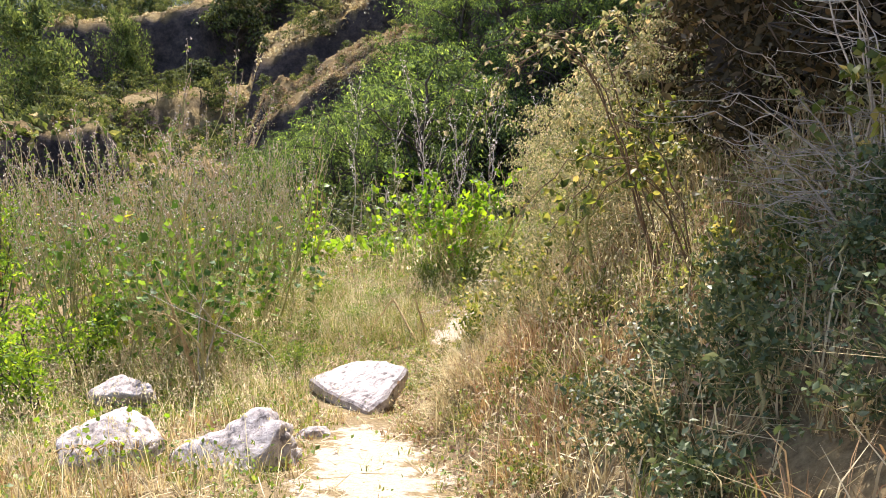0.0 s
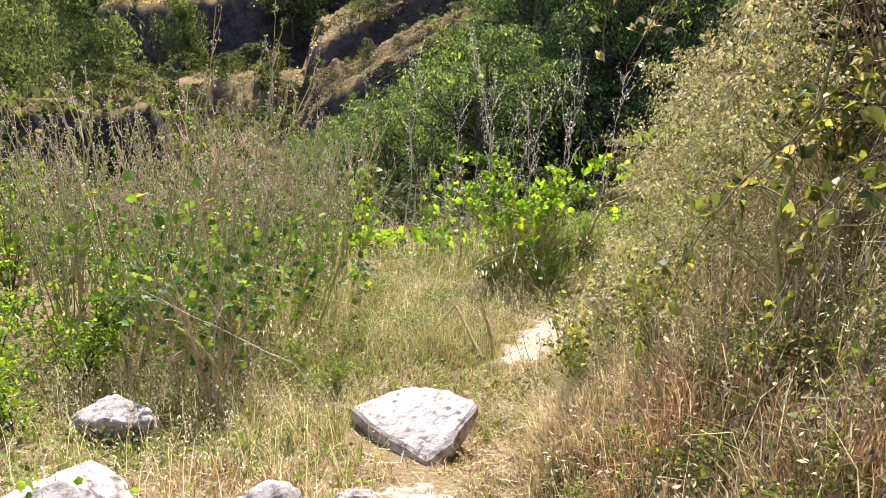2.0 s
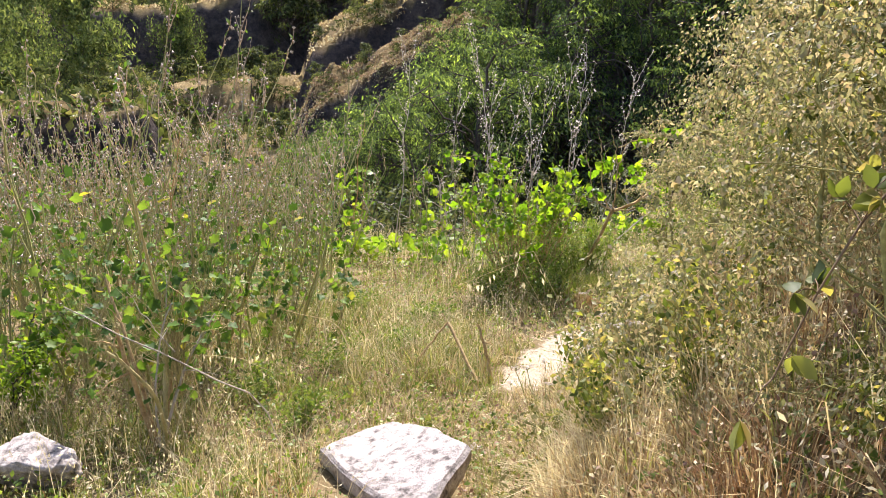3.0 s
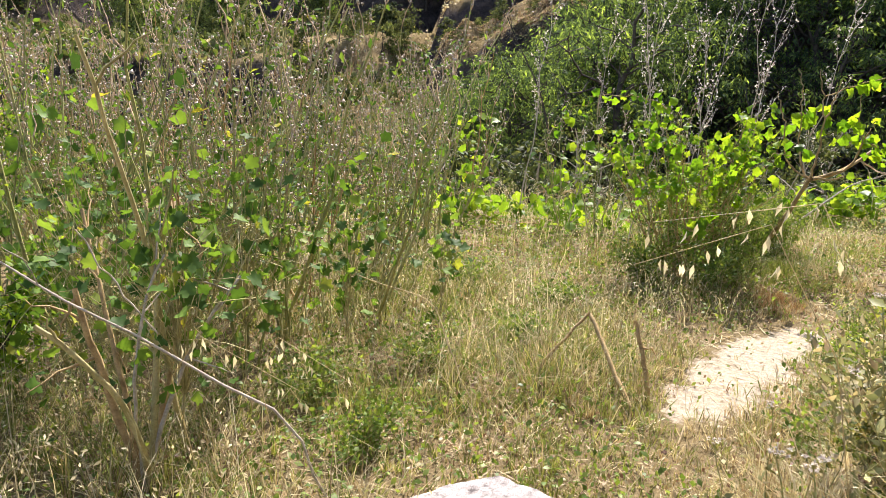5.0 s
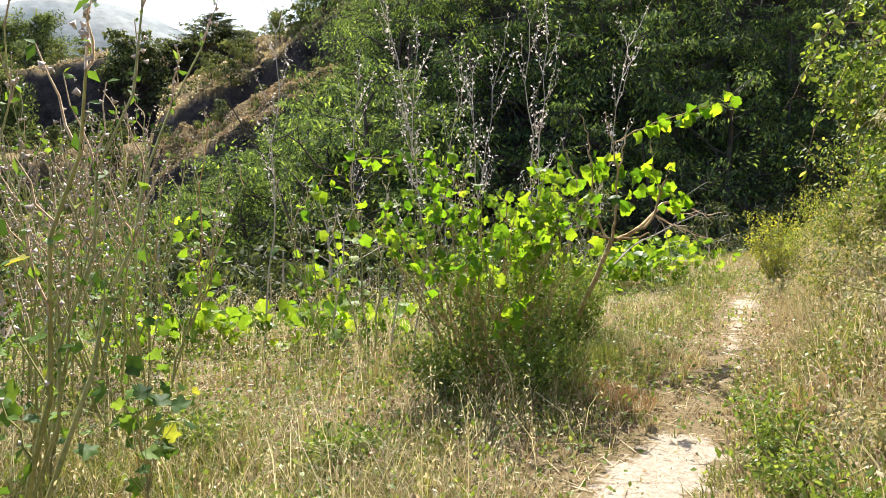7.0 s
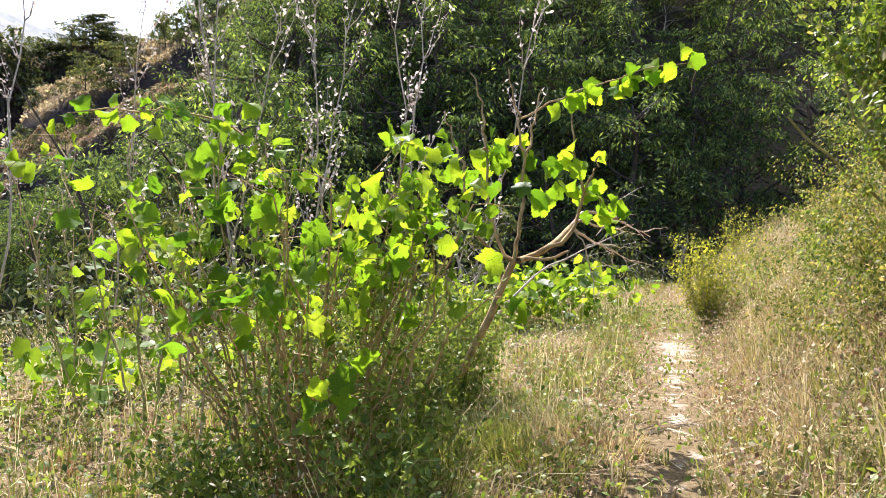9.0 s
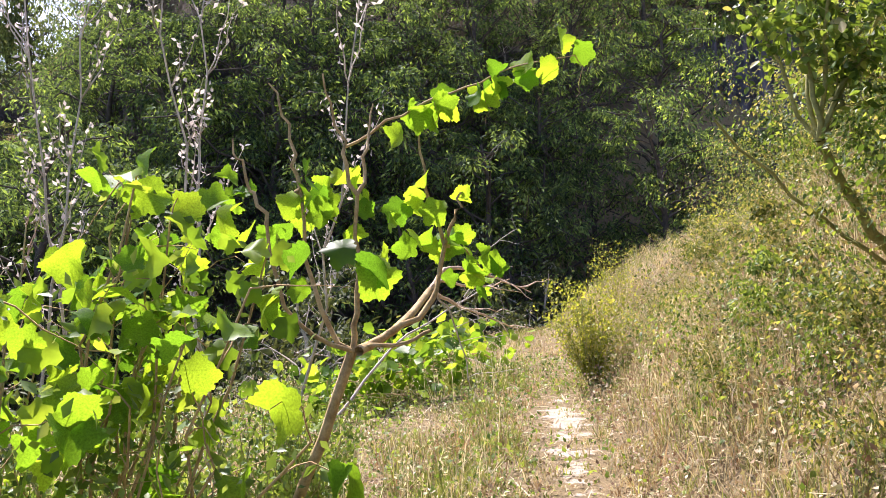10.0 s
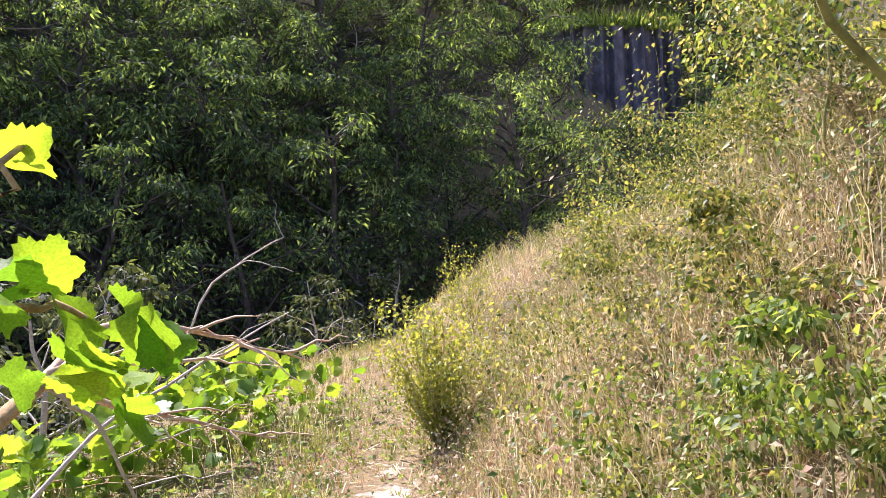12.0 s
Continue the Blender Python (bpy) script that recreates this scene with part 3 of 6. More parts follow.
def pine(name, label, height, spread, seed):
    r = np.random.RandomState(seed)
    root = new(name)
    wood, crown = Geo(), Geo()
    tube(wood, curve_pts((0, 0, -0.3), (0, 0, height * 0.95), (0.02 * height, 0, 0), 8, r, 0.005 * height), 0.02 * height, 0.003 * height, 6)
    for k in range(46):
        f = 0.04 + 0.92 * (k + r.uniform()) / 46
        ang = r.uniform(0, 6.283)
        reach = spread * (1.0 - 0.8 * max(0, f - 0.3)) * r.uniform(0.55, 1.1) * (0.75 + 0.9 * min(f, 0.28))
        at = np.array([0, 0, f * height])
        end = at + np.array([math.cos(ang) * reach, math.sin(ang) * reach, reach * r.uniform(0.15, 0.6)])
        pts = tube(wood, curve_pts(at, end, (0, 0, -0.05 * reach), 5, r, 0.01), 0.006 * height, 0.001 * height, 3)
        for q in range(1, 5):
            n = 44
            off = rand_dirs(n, r, 0.15) * r.uniform(0.2, 1, (n, 1)) * reach * 0.36
            scatter(crown, LEAF2, pts[q] + off, 0.055 * height * r.uniform(0.5, 1.1, n), rand_dirs(n, r, 0.5), rand_dirs(n, r, 1))
    part("trunk", wood, DARK_BARK, root)
    part("crown", crown, PINE, root)
    return tagged(root, label, "tree")


def put_many(models, spots, rng, smin, smax, sink=0.0, tall=1.0):
    """Copies of the models at (x, y) spots, turned and sized at random; the models themselves take the first spots."""
    for k, (x, y) in enumerate(spots):
        sc = rng.uniform(smin, smax)
        m = pose(x, y, float(land(x, y)) - sink, rng.uniform(-4, 4), rng.uniform(-4, 4), rng.uniform(0, 360))
        src = models[k % len(models)]
        ob = src if k < len(models) else copy_thing(src, m)
        ob.matrix_basis = m @ Matrix.Diagonal((sc, sc, sc * tall, 1))


# woods across the gully
woods = [tree("tree", "leafy green tree on the shaded slope", 9.0, 3.5, 40 + k, leaves=6500, size=0.21, limbs=28, template=FROND, trunk_frac=0.07) for k in range(5)]
for ob in woods:
    tagged(ob, group="woods across the gully")
spots = []
for k in range(2100):
    if k < 1600:
        x, rise = RNG.uniform(-8, 50), RNG.uniform(-2.5, 30)
        u = (x - 5) / 4
        y = 33 + 3.6 * np.logaddexp(0, -u) + 0.6 * np.logaddexp(0, u) + rise
    else:
        ang, far = radians(RNG.uniform(-20, 1)), RNG.uniform(25, 42)
        x, y = 0.1 + far * math.sin(ang), 7.2 + far * math.cos(ang)
    side = float(bearing(x, y))
    if side < -5 and float(reach_of(x, y)) > 44:
        continue
    # the canopy thins out and stays low towards the open hillside
    steep = np.interp(side, [-19, -12.3, -8.7, -4.6, 0], [-3.6, 0.9, 2.7, 6.5, 20])
    room = (1.57 + float(reach_of(x, y)) * math.tan(radians(steep)) - float(land(x, y))) / 9.0
    if 36.3 < math.degrees(math.atan2(x - 2.5, y - 13.15)) < 47.5 and y < 46:
        room = (5.2 - float(land(x, y))) / 9.0
    if room < 0.2:
        continue
    if all((x - a) ** 2 + (y - b) ** 2 > (2.4 if x > 0 else 1.7) ** 2 for a, b, c in spots):
        spots.append((x, y, min(room, 1.1) * RNG.uniform(0.75, 1.0)))
for k, (x, y, sc) in enumerate(spots):
    m = pose(x, y, float(land(x, y)) - 0.2, RNG.uniform(-4, 4), RNG.uniform(-4, 4), RNG.uniform(0, 360))
    ob = woods[k] if k < len(woods) else copy_thing(woods[k % len(woods)], m)
    ob.matrix_basis = m @ Matrix.Scale(sc, 4)

# brush in the gully
brush = [tree("gully_shrub", "dense green shrub with bare grey branches in the gully", 3.0, 1.7, 60 + k, leaf=DARKLEAF, bark=GREY_TWIG, leaves=1000, size=0.18, limbs=12, template=LEAF2, trunk_frac=0.05, category="shrub") for k in range(3)]
for ob in brush:
    tagged(ob, group="brush in the gully")
spots = []
for k in range(700):
    x = RNG.uniform(-16, 16)
    q = RNG.uniform(0.6, 17)
    y = (17.5 + 0.75 * (x + 1) if x > -1 else 17.5 + 0.35 * (x + 1)) + q
    if abs(path_side(x, y)) < 1.0 or (x > 4 and q < 3):
        continue
    if all((x - a) ** 2 + (y - b) ** 2 > 1.85**2 for a, b in spots):
        spots.append((x, y))
put_many(brush, spots, RNG, 0.55, 1.1, 0.1)

# far pines and scrub
pines = [pine("pine_tree", "rounded grey-green pine on the far slope", 8.5, 4.8, 80 + k) for k in range(3)]
for ob in pines:
    tagged(ob, group="pines on the far hill")


def polar(deg, far):
    """A place by its bearing and distance."""
    return 0.1 + far * math.sin(radians(deg)), 7.2 + far * math.cos(radians(deg))


def set_tree(models, k, deg, far, wide, tall, own_wide, own_tall, sink=0.5):
    x, y = polar(deg, far)
    m = pose(x, y, float(land(x, y)) - sink, 0, 0, 67 * k)
    ob = models[k] if k < len(models) else copy_thing(models[k % len(models)], m)
    ob.matrix_basis = m @ Matrix.Diagonal((wide / own_wide, wide / own_wide, tall / own_tall, 1))


for k, (deg, far, wide, tall) in enumerate(((-34.3, 50, 6.0, 8.5), (-27.2, 80, 4.4, 8.0), (-40, 58, 6.5, 9.5), (-37.5, 70, 6.0, 10.0), (-33.5, 96, 6.5, 6.5), (-31.0, 98, 5.5, 6.5), (-29.2, 94, 5.0, 5.5), (-27.0, 97, 7.0, 7.5), (-24.6, 98, 6.5, 7.0), (-36.0, 96, 6.0, 6.0), (-38.5, 99, 6.0, 6.5), (-42, 95, 7.0, 7.0), (-46, 80, 6.5, 9.0), (-9.6, 74, 2.6, 4.2), (-6.2, 68, 5.5, 11.0), (-7.6, 70, 3.0, 5.0), (-50, 60, 6.5, 9.0))):
    set_tree(pines, k, deg, far, wide, tall, 8.0, 8.5)
cliff_trees = [tree("cliff_tree", "dark dense tree hanging at the cliff edge", 6.0, 2.4, 86 + k, leaf=DARKLEAF, leaves=5200, size=0.34, limbs=40, template=LEAF2, trunk_frac=0.02) for k in range(2)]
for k, (deg, far, wide, tall) in enumerate(((-19.2, 82.0, 6.4, 9.0), (-16.6, 84.5, 5.0, 3.6), (-14.2, 84.5, 5.0, 3.2), (-22.0, 74, 3.6, 4.0), (-12.2, 84.5, 5.0, 3.2))):
    tagged(cliff_trees[k % 2], group="dark trees at the cliff edge")
    set_tree(cliff_trees, k, deg, far, wide, tall, 4.6, 6.0)
scrub = [tree("hill_bush", "dry grey-green bush on the bare slope", 2.6, 1.6, 90 + k, leaf=SCRUB, leaves=500, size=0.3, limbs=7, template=LEAF2, trunk_frac=0.02, category="shrub") for k in range(3)]
for ob in scrub:
    tagged(ob, group="scrub on the far hill")
spots = [polar(-22.0, 46), polar(-20.2, 47), polar(-24.5, 45), polar(-25.0, 62), polar(-20.8, 66)]
for k in range(60):
    spots.append(polar(RNG.uniform(-34, -9), RNG.uniform(86, 106)))
for k in range(26):
    spots.append(polar(RNG.uniform(-36, -19), RNG.uniform(60, 80)))
for k in range(14):
    spots.append(polar(RNG.uniform(-16, -6), RNG.uniform(64, 70)))
for k in range(40):
    spots.append(polar(RNG.uniform(-60, -28), RNG.uniform(36, 90)))
put_many(scrub, spots, RNG, 0.45, 1.05, 0.1)
for k in range(60):
    x, y = polar(RNG.uniform(-18.5, -5), RNG.uniform(41, 60))
    copy_thing(scrub[k % 3], pose(x, y, float(land(x, y)) - 0.1, 0, 0, RNG.uniform(0, 360)) @ Matrix.Scale(RNG.uniform(0.18, 0.45), 4))


def slope_tufts(name, label, mat, n, box, seed, keep, lo, hi):
    """Coarse clumps of growth on the far slopes, too many to count."""
    r = np.random.RandomState(seed)
    x, y = r.uniform(box[0], box[1], n), r.uniform(box[2], box[3], n)
    k = keep(x, y)
    x, y = x[k], y[k]
    n = len(x)
    g = Geo()
    for _ in range(4):
        at = np.stack([x + r.normal(0, 0.3, n), y + r.normal(0, 0.3, n), 0 * x], -1)
        at[:, 2] = land(at[:, 0], at[:, 1]) - 0.03
        scatter(g, WIDE2, at, r.uniform(lo, hi, n), rand_dirs(n, r, 0.9), rand_dirs(n, r, 0.4))
    tagged(new(name, g.mesh(name, mat)), label, "scrub", kind="stuff")


def on_crest(x, y):
    a, r = bearing(x, y), reach_of(x, y)
    return (a < -2) & (((a > -19) & (r > 63.2) & (r < 70))  | ((a < -19) & (r > 84.5) & (r < 89)) | ((a < -31) & (r > 37.5) & (r < 41))) & (wave(x, y, 0.5, 31) > -0.35)


def on_flats(x, y):
    a, r = bearing(x, y), reach_of(x, y)
    return (a < -4) & (((r > 86) & (r < 130)) | ((r > 24) & (r < 78) & (a < -19))) & (wave(x, y, 0.3, 33) > 0.1)


slope_tufts("slope_grass", "golden dry grass in clumps on the far ridge", STRAW, 110000, (-60, 2, 40, 100), 971, on_crest, 0.1, 0.32)
slope_tufts("spur_grass", "short dry grass on the lower spur", DRYHERB, 60000, (-20, 2, 44, 62), 973, lambda x, y: (bearing(x, y) > -19.5) & (bearing(x, y) < -4) & (reach_of(x, y) > 42.5) & (reach_of(x, y) < 56) & (wave(x, y, 0.9, 35) > -0.2), 0.05, 0.17)
slope_tufts("slope_scrub", "low dull green scrub on the far slopes", SCRUB, 26000, (-80, 2, 30, 135), 972, on_flats, 0.25, 0.75)

dusky = [tree("dark_bush", "dark green bush on the valley floor", 3.4, 2.0, 96 + k, leaf=DARKLEAF, leaves=620, size=0.42, limbs=7, trunk_frac=0.02, category="shrub", template=LEAF2) for k in range(2)]
for ob in dusky:
    tagged(ob, group="dark bushes on the valley floor")
spots = []
for k in range(400):
    x, y = RNG.uniform(-46, -9), RNG.uniform(24, 80)
    if -0.75 * (y - 8) < x < -0.2 * (y - 8) and all((x - a) ** 2 + (y - b) ** 2 > 3.2**2 for a, b in spots):
        spots.append((x, y))
put_many(dusky, spots[:70], RNG, 0.3, 0.62, 0.1)


def rock_face():
    """Dark fluted rock wall with a grassy lip, set into the wooded slope."""
    root = new("rock_face")
    n, m = 90, 24
    u, w = np.meshgrid(np.linspace(-1, 1, n), np.linspace(0, 1, m))
    flute = 0.35 * np.sin(u * 34 + 2 * np.sin(u * 7)) + 0.2 * np.sin(u * 61 + w * 3) + 0.25 * wave(u * 5, w * 3, 2.0, 4)
    front = np.stack([u * 4.8, flute + 1.2 * w + 2.6 * u**2, w * 8.5], -1)
    back = np.stack([u * 4.8, 5 + 0 * u, w * 8.5 + 0.3], -1)
    g = Geo()
    idx = np.arange(n * m).reshape(m, n)
    q = np.stack([idx[:-1, :-1], idx[:-1, 1:], idx[1:, 1:], idx[1:, :-1]], -1).reshape(-1, 4)
    g.add(front, np.concatenate([q[:, :3], q[:, [0, 2, 3]]]))
    g.add(back, np.concatenate([q[:, [0, 2, 1]], q[:, [0, 3, 2]]]))
    lip = np.concatenate([front[-1], back[-1]])
    k = np.arange(n - 1)
    g.add(lip, np.concatenate([np.stack([k, k + 1, k + n + 1], -1), np.stack([k, k + n + 1, k + n], -1)]))
    part("wall", g, CLIFF, root)
    r = np.random.RandomState(5)
    base = np.stack([r.uniform(-4.7, 4.7, 3500), r.uniform(0.6, 5, 3500), np.full(3500, 8.45)], -1)
    base[:, 1] += 2.6 * (base[:, 0] / 5.5) ** 2
    gg = Geo()
    blades(gg, base, r.uniform(0.3, 1.1, 3500), r.normal(0, 0.25, (3500, 3)) - np.array([0, 0.25, 0.1]), np.full(3500, 0.07), r)
    tagged(part("grass", gg, HERB, root, "green grass on the lip"), kind="stuff")
    root.matrix_world = pose(27.3, 41.6, 0.8, 0, 0, -36)
    tagged(root, "dark fluted rock wall with a grassy top lip", "rock face")


rock_face()


def distant_hills():
    for name, y0, h, seed, x0, x1 in (("distant_hill", 520, 122, 3, -420, 60), ("distant_hill", 900, 165, 8, -700, 420)):
        n, m = 160, 24
        u, w = np.meshgrid(np.linspace(x0, x1, n), np.linspace(0, 1, m))
        crest = h * (0.72 + 0.28 * wave(u, 0 * u, 0.012, seed))
        z = crest * np.sin(w * np.pi) ** 0.8 - 12 + 3 * wave(u, w * 200, 0.06, seed + 1)
        y = y0 + (w - 0.5) * 260
        idx = np.arange(n * m).reshape(m, n)
        q = np.stack([idx[:-1, :-1], idx[:-1, 1:], idx[1:, 1:], idx[1:, :-1]], -1).reshape(-1, 4)
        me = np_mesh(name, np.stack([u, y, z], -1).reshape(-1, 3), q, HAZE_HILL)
        tagged(new(name, me), "mountain ridge far away, haze put into its blue-green colour", "hill", kind="structure")


distant_hills()


# ---------------------------------------------------------------- weeds and vines
def mallow(seed, height):
    """Tall seeding weed: stems that fork upward, small dry pods at the tops, some green leaves low down."""
    r = np.random.RandomState(seed)
    root = new("tall_weed")
    stem, dry, pods, leaf = Geo(), Geo(), Geo(), Geo()
    lobe = lobed(5, 1, seed, 0.2, 0.2)
    for k in range(r.randint(3, 6)):
        ang, lean = r.uniform(0, 6.283), r.uniform(0.05, 0.45) * height
        end = np.array([math.cos(ang) * lean, math.sin(ang) * lean, height * r.uniform(0.75, 1.05)])
        base = np.array([math.cos(ang), math.sin(ang), 0]) * 0.05
        pts = tube(stem, curve_pts(base, end, (0, 0, -0.02), 9, r, 0.018), r.uniform(0.006, 0.014), 0.0035, 4)
        for q in range(3, 9):
            for _ in range(r.randint(1, 3)):
                a2 = r.uniform(0, 6.283)
                up = r.uniform(0.18, 0.5) * (1.15 - 0.08 * q)
                tip = pts[q] + np.array([math.cos(a2) * up * 0.35, math.sin(a2) * up * 0.35, up])
                tw = tube(dry if q > 4 else stem, curve_pts(pts[q], tip, (0, 0, -0.01), 5, r, 0.008), 0.005, 0.002, 3)
                n = 3 + 2 * (q > 4)
                at = tw[r.randint(1, 5, n)] + r.normal(0, 0.016, (n, 3))
                scatter(pods, POD4, at, r.uniform(0.012, 0.025, n), rand_dirs(n, r, 0.5), rand_dirs(n, r))
                m = 3 if q > 5 else 5
                at = tw[r.randint(0, 5, m)]
                scatter(leaf, LEAF4, at, r.uniform(0.025, 0.06, m), rand_dirs(m, r, -0.1), rand_dirs(m, r, 1.2))
    n = r.randint(14, 28)
    at = np.stack([r.normal(0, 0.22, n), r.normal(0, 0.22, n), r.uniform(0.05, 0.55, n) * height], -1)
    scatter(leaf, lobe, at, r.uniform(0.05, 0.09, n), rand_dirs(n, r, -0.2), rand_dirs(n, r, 1.5))
    part("stem", stem, WEED_STEM if seed % 3 else RUST_STEM, root)
    tagged(part("dry_branches", dry, DRY_TWIG, root), kind="stuff")
    tagged(part("seed_pods", pods, POD, root), kind="stuff")
    tagged(part("leaves", leaf, MALLOW, root), kind="stuff")
    return tagged(root, "tall dry weed with seed pods and a few green leaves", "weed", "thicket of tall weeds")


weeds = [mallow(200 + k, h) for k, h in enumerate((2.05, 2.25, 1.9, 2.35, 2.1, 1.8, 2.2))]
spots = []
for k in range(3000):
    x, y = RNG.uniform(-9.5, -0.75), RNG.uniform(7.6, 15.2)
    if x > -1.55 - 0.16 * max(0, y - 10) + 0.25 * math.sin(y * 2.1) or y < 9.2 + 0.55 * max(0, x + 3.2) - 0.25 * max(0, -x - 4.5):
        continue
    if all((x - a) ** 2 + (y - b) ** 2 > 0.4**2 for a, b in spots):
        spots.append((x, y))
spots = spots[:105]
put_many(weeds, spots, RNG, 0.9, 1.3, 0.03)
for x, y, sc in ((-2.15, 9.3, 1.2), (-2.5, 8.9, 1.25), (-2.9, 9.5, 1.2), (-3.2, 8.8, 1.3), (-3.6, 9.3, 1.3), (-2.3, 9.9, 1.15), (-2.0, 10.3, 1.1), (-4.0, 8.9, 1.3), (-2.75, 10.3, 1.2), (-3.4, 10.0, 1.25), (-4.4, 9.6, 1.3)):
    copy_thing(weeds[(0, 2, 3, 5, 6)[RNG.randint(5)]], pose(x, y, float(land(x, y)) - 0.03, 0, 0, RNG.uniform(0, 360)) @ Matrix.Diagonal((sc * 0.9, sc * 0.9, sc, 1)))
# sparse weeds round the vine and on the far rim
thin = [(-0.4, 14.9), (-0.9, 15.3), (0.2, 15.1), (-3.2, 16.2), (-4.1, 15.8), (-5.5, 15.6), (-2.6, 16.4)]
for x, y in thin:
    ob = copy_thing(weeds[RNG.randint(len(weeds))], pose(x, y, float(land(x, y)) - 0.03, 0, 0, RNG.uniform(0, 360)))


def thistle(seed, height):
    """A bare grey thistle stalk, candelabra-like, with woolly seed heads."""
    r = np.random.RandomState(seed)
    root = new("dry_thistle")
    stalk, fluff = Geo(), Geo()
    ang = r.uniform(0, 6.283)
    end = np.array([math.cos(ang) * 0.16 * height, math.sin(ang) * 0.16 * height, height])
    pts = tube(stalk, curve_pts((0, 0, -0.05), end, r.normal(0, 0.04, 3), 12, r, 0.015), 0.011, 0.003, 5)
    for q in range(5, 12):
        for _ in range(2):
            a2, up = r.uniform(0, 6.283), r.uniform(0.2, 0.55)
            tip = pts[q] + np.array([math.cos(a2) * up * 0.45, math.sin(a2) * up * 0.45, up])
            tw = tube(stalk, curve_pts(pts[q], tip, (0, 0, -0.03), 7, r, 0.01), 0.0045, 0.0015, 3)
            for h in range(2, 7):
                n = 3
                at = tw[h] + r.normal(0, 0.014, (n, 3))
                scatter(fluff, LEAF4, at, r.uniform(0.018, 0.042, n), rand_dirs(n, r, 0.4), rand_dirs(n, r))
    part("stalk", stalk, GREY_TWIG, root)
    tagged(part("seed_heads", fluff, FLUFF, root), kind="stuff")
    return tagged(root, "tall dry grey thistle stalk with pale woolly seed heads", "thistle", "dry thistles behind the vine")


thistles = [thistle(300 + k, h) for k, h in enumerate((2.9, 3.2, 2.7, 3.0))]
put_many(thistles, [(1.35, 15.0), (0.3, 14.6), (0.85, 15.2), (-0.2, 14.9), (1.7, 15.3), (1.5, 15.5), (0.0, 14.2), (-0.9, 15.6), (0.55, 14.9), (-1.6, 15.4)], RNG, 0.85, 1.1, 0.0)

# ---- grape vine
LEAF_MESHES = []
for k in range(7):
    lv, lf = lobed(5, 3, 500 + k, 0.3 + 0.14 * (k % 3), 0.125)
    LEAF_MESHES.append(np_mesh("vine_leaf", lv, lf, VINE, True))


def hang_leaf(parent, at, size, rng, k):
    """One broad leaf, hanging from its stalk and turned at random."""
    ob = new("leaf", LEAF_MESHES[k % len(LEAF_MESHES)])
    ob.parent = parent
    d = rand_dirs(1, rng, -0.55, 0.6)[0]
    m = frames(d[None], rand_dirs(1, rng, 0.15, 0.6))[0].T
    ob.matrix_basis = Matrix.LocRotScale(Vector(at), Matrix(m.tolist()).to_quaternion(), (size, size, size))


def vine_bush():
    """A grape vine sprawling over a stemmy shrub."""
    r = np.random.RandomState(77)
    root = new("grape_vine_bush")
    root.location = (0.72, 13.35, float(land(0.72, 13.35)))
    twigs, small = Geo(), Geo()
    count, crowded = 0, []
    for k in range(46):
        a = r.uniform(0, 6.283)
        out = r.uniform(0.2, 1.0) ** 0.7
        end = np.array([math.cos(a) * out * 1.0, math.sin(a) * out * 0.75, r.uniform(1.35, 2.0) - 0.45 * out])
        base = np.array([math.cos(a) * 0.22 * out, math.sin(a) * 0.2 * out, -0.06])
        stem = Geo()
        pts = tube(stem, curve_pts(base, end, (0, 0, 0.06), 9, r, 0.022), r.uniform(0.006, 0.014), 0.003, 5)
        part("stem", stem, BARK, root)
        for q in range(2, 9):
            tip = pts[q] + rand_dirs(1, r, 0.4)[0] * r.uniform(0.12, 0.36)
            tw = tube(twigs, curve_pts(pts[q], tip, (0, 0, 0.02), 5, r, 0.008), 0.003, 0.001, 3)
            n = 20 if q < 6 else 9
            at = tw[r.randint(0, 5, n)] + r.normal(0, 0.04, (n, 3))
            scatter(small, LEAF4, at, r.uniform(0.018, 0.05, n), rand_dirs(n, r, 0.3), rand_dirs(n, r, 0.6))
            if q >= 5 and tip[2] > 1.0 + 0.4 * r.uniform():
                crowded += [tip, pts[q]]
            for _ in range(2):
                if q >= 4 and tip[2] > 0.85 + 0.5 * r.uniform() and r.uniform() < 0.8 and count < 285:
                    hang_leaf(root, tip + r.normal(0, 0.05, 3), r.uniform(0.07, 0.125), r, count)
                    count += 1
    at = np.array(crowded) + r.normal(0, 0.06, (len(crowded), 3))
    more = Geo()
    scatter(more, lobed(5, 2, 517, 0.4, 0.17), at, r.uniform(0.06, 0.10, len(at)), rand_dirs(len(at), r, -0.55, 0.6), rand_dirs(len(at), r, 0.15, 0.6))
    tagged(part("inner_leaves", more, VINE_LOW, root, "smaller inner vine leaves"), kind="stuff")
    # bright low sprig at the front, and the shoot that trails to one side
    for p in ((0.05, -0.56, 0.80), (0.0, -0.6, 0.70), (0.12, -0.56, 0.86), (-0.06, -0.58, 0.64), (0.06, -0.62, 0.74), (0.16, -0.52, 0.8)):
        hang_leaf(root, p, r.uniform(0.09, 0.13), r, count)
        count += 1
    shoot = curve_pts((-0.35, 0.45, 1.75), (-1.62, 0.38, 1.5), (0, 0, 0.28), 16, r, 0.02)
    tube(twigs, shoot, 0.006, 0.002, 4)
    for q in range(16):
        for _ in range(2):
            hang_leaf(root, shoot[q] + r.normal(0, 0.05, 3), r.uniform(0.06, 0.11), r, count)
            count += 1
    tagged(part("twigs", twigs, BARK, root), kind="stuff")
    tagged(part("small_leaves", small, HERB, root, "small dark green shrub leaves"), kind="stuff")
    return tagged(root, "grape vine with glowing lime-green leaves over a stemmy shrub", "vine")


vine_bush()


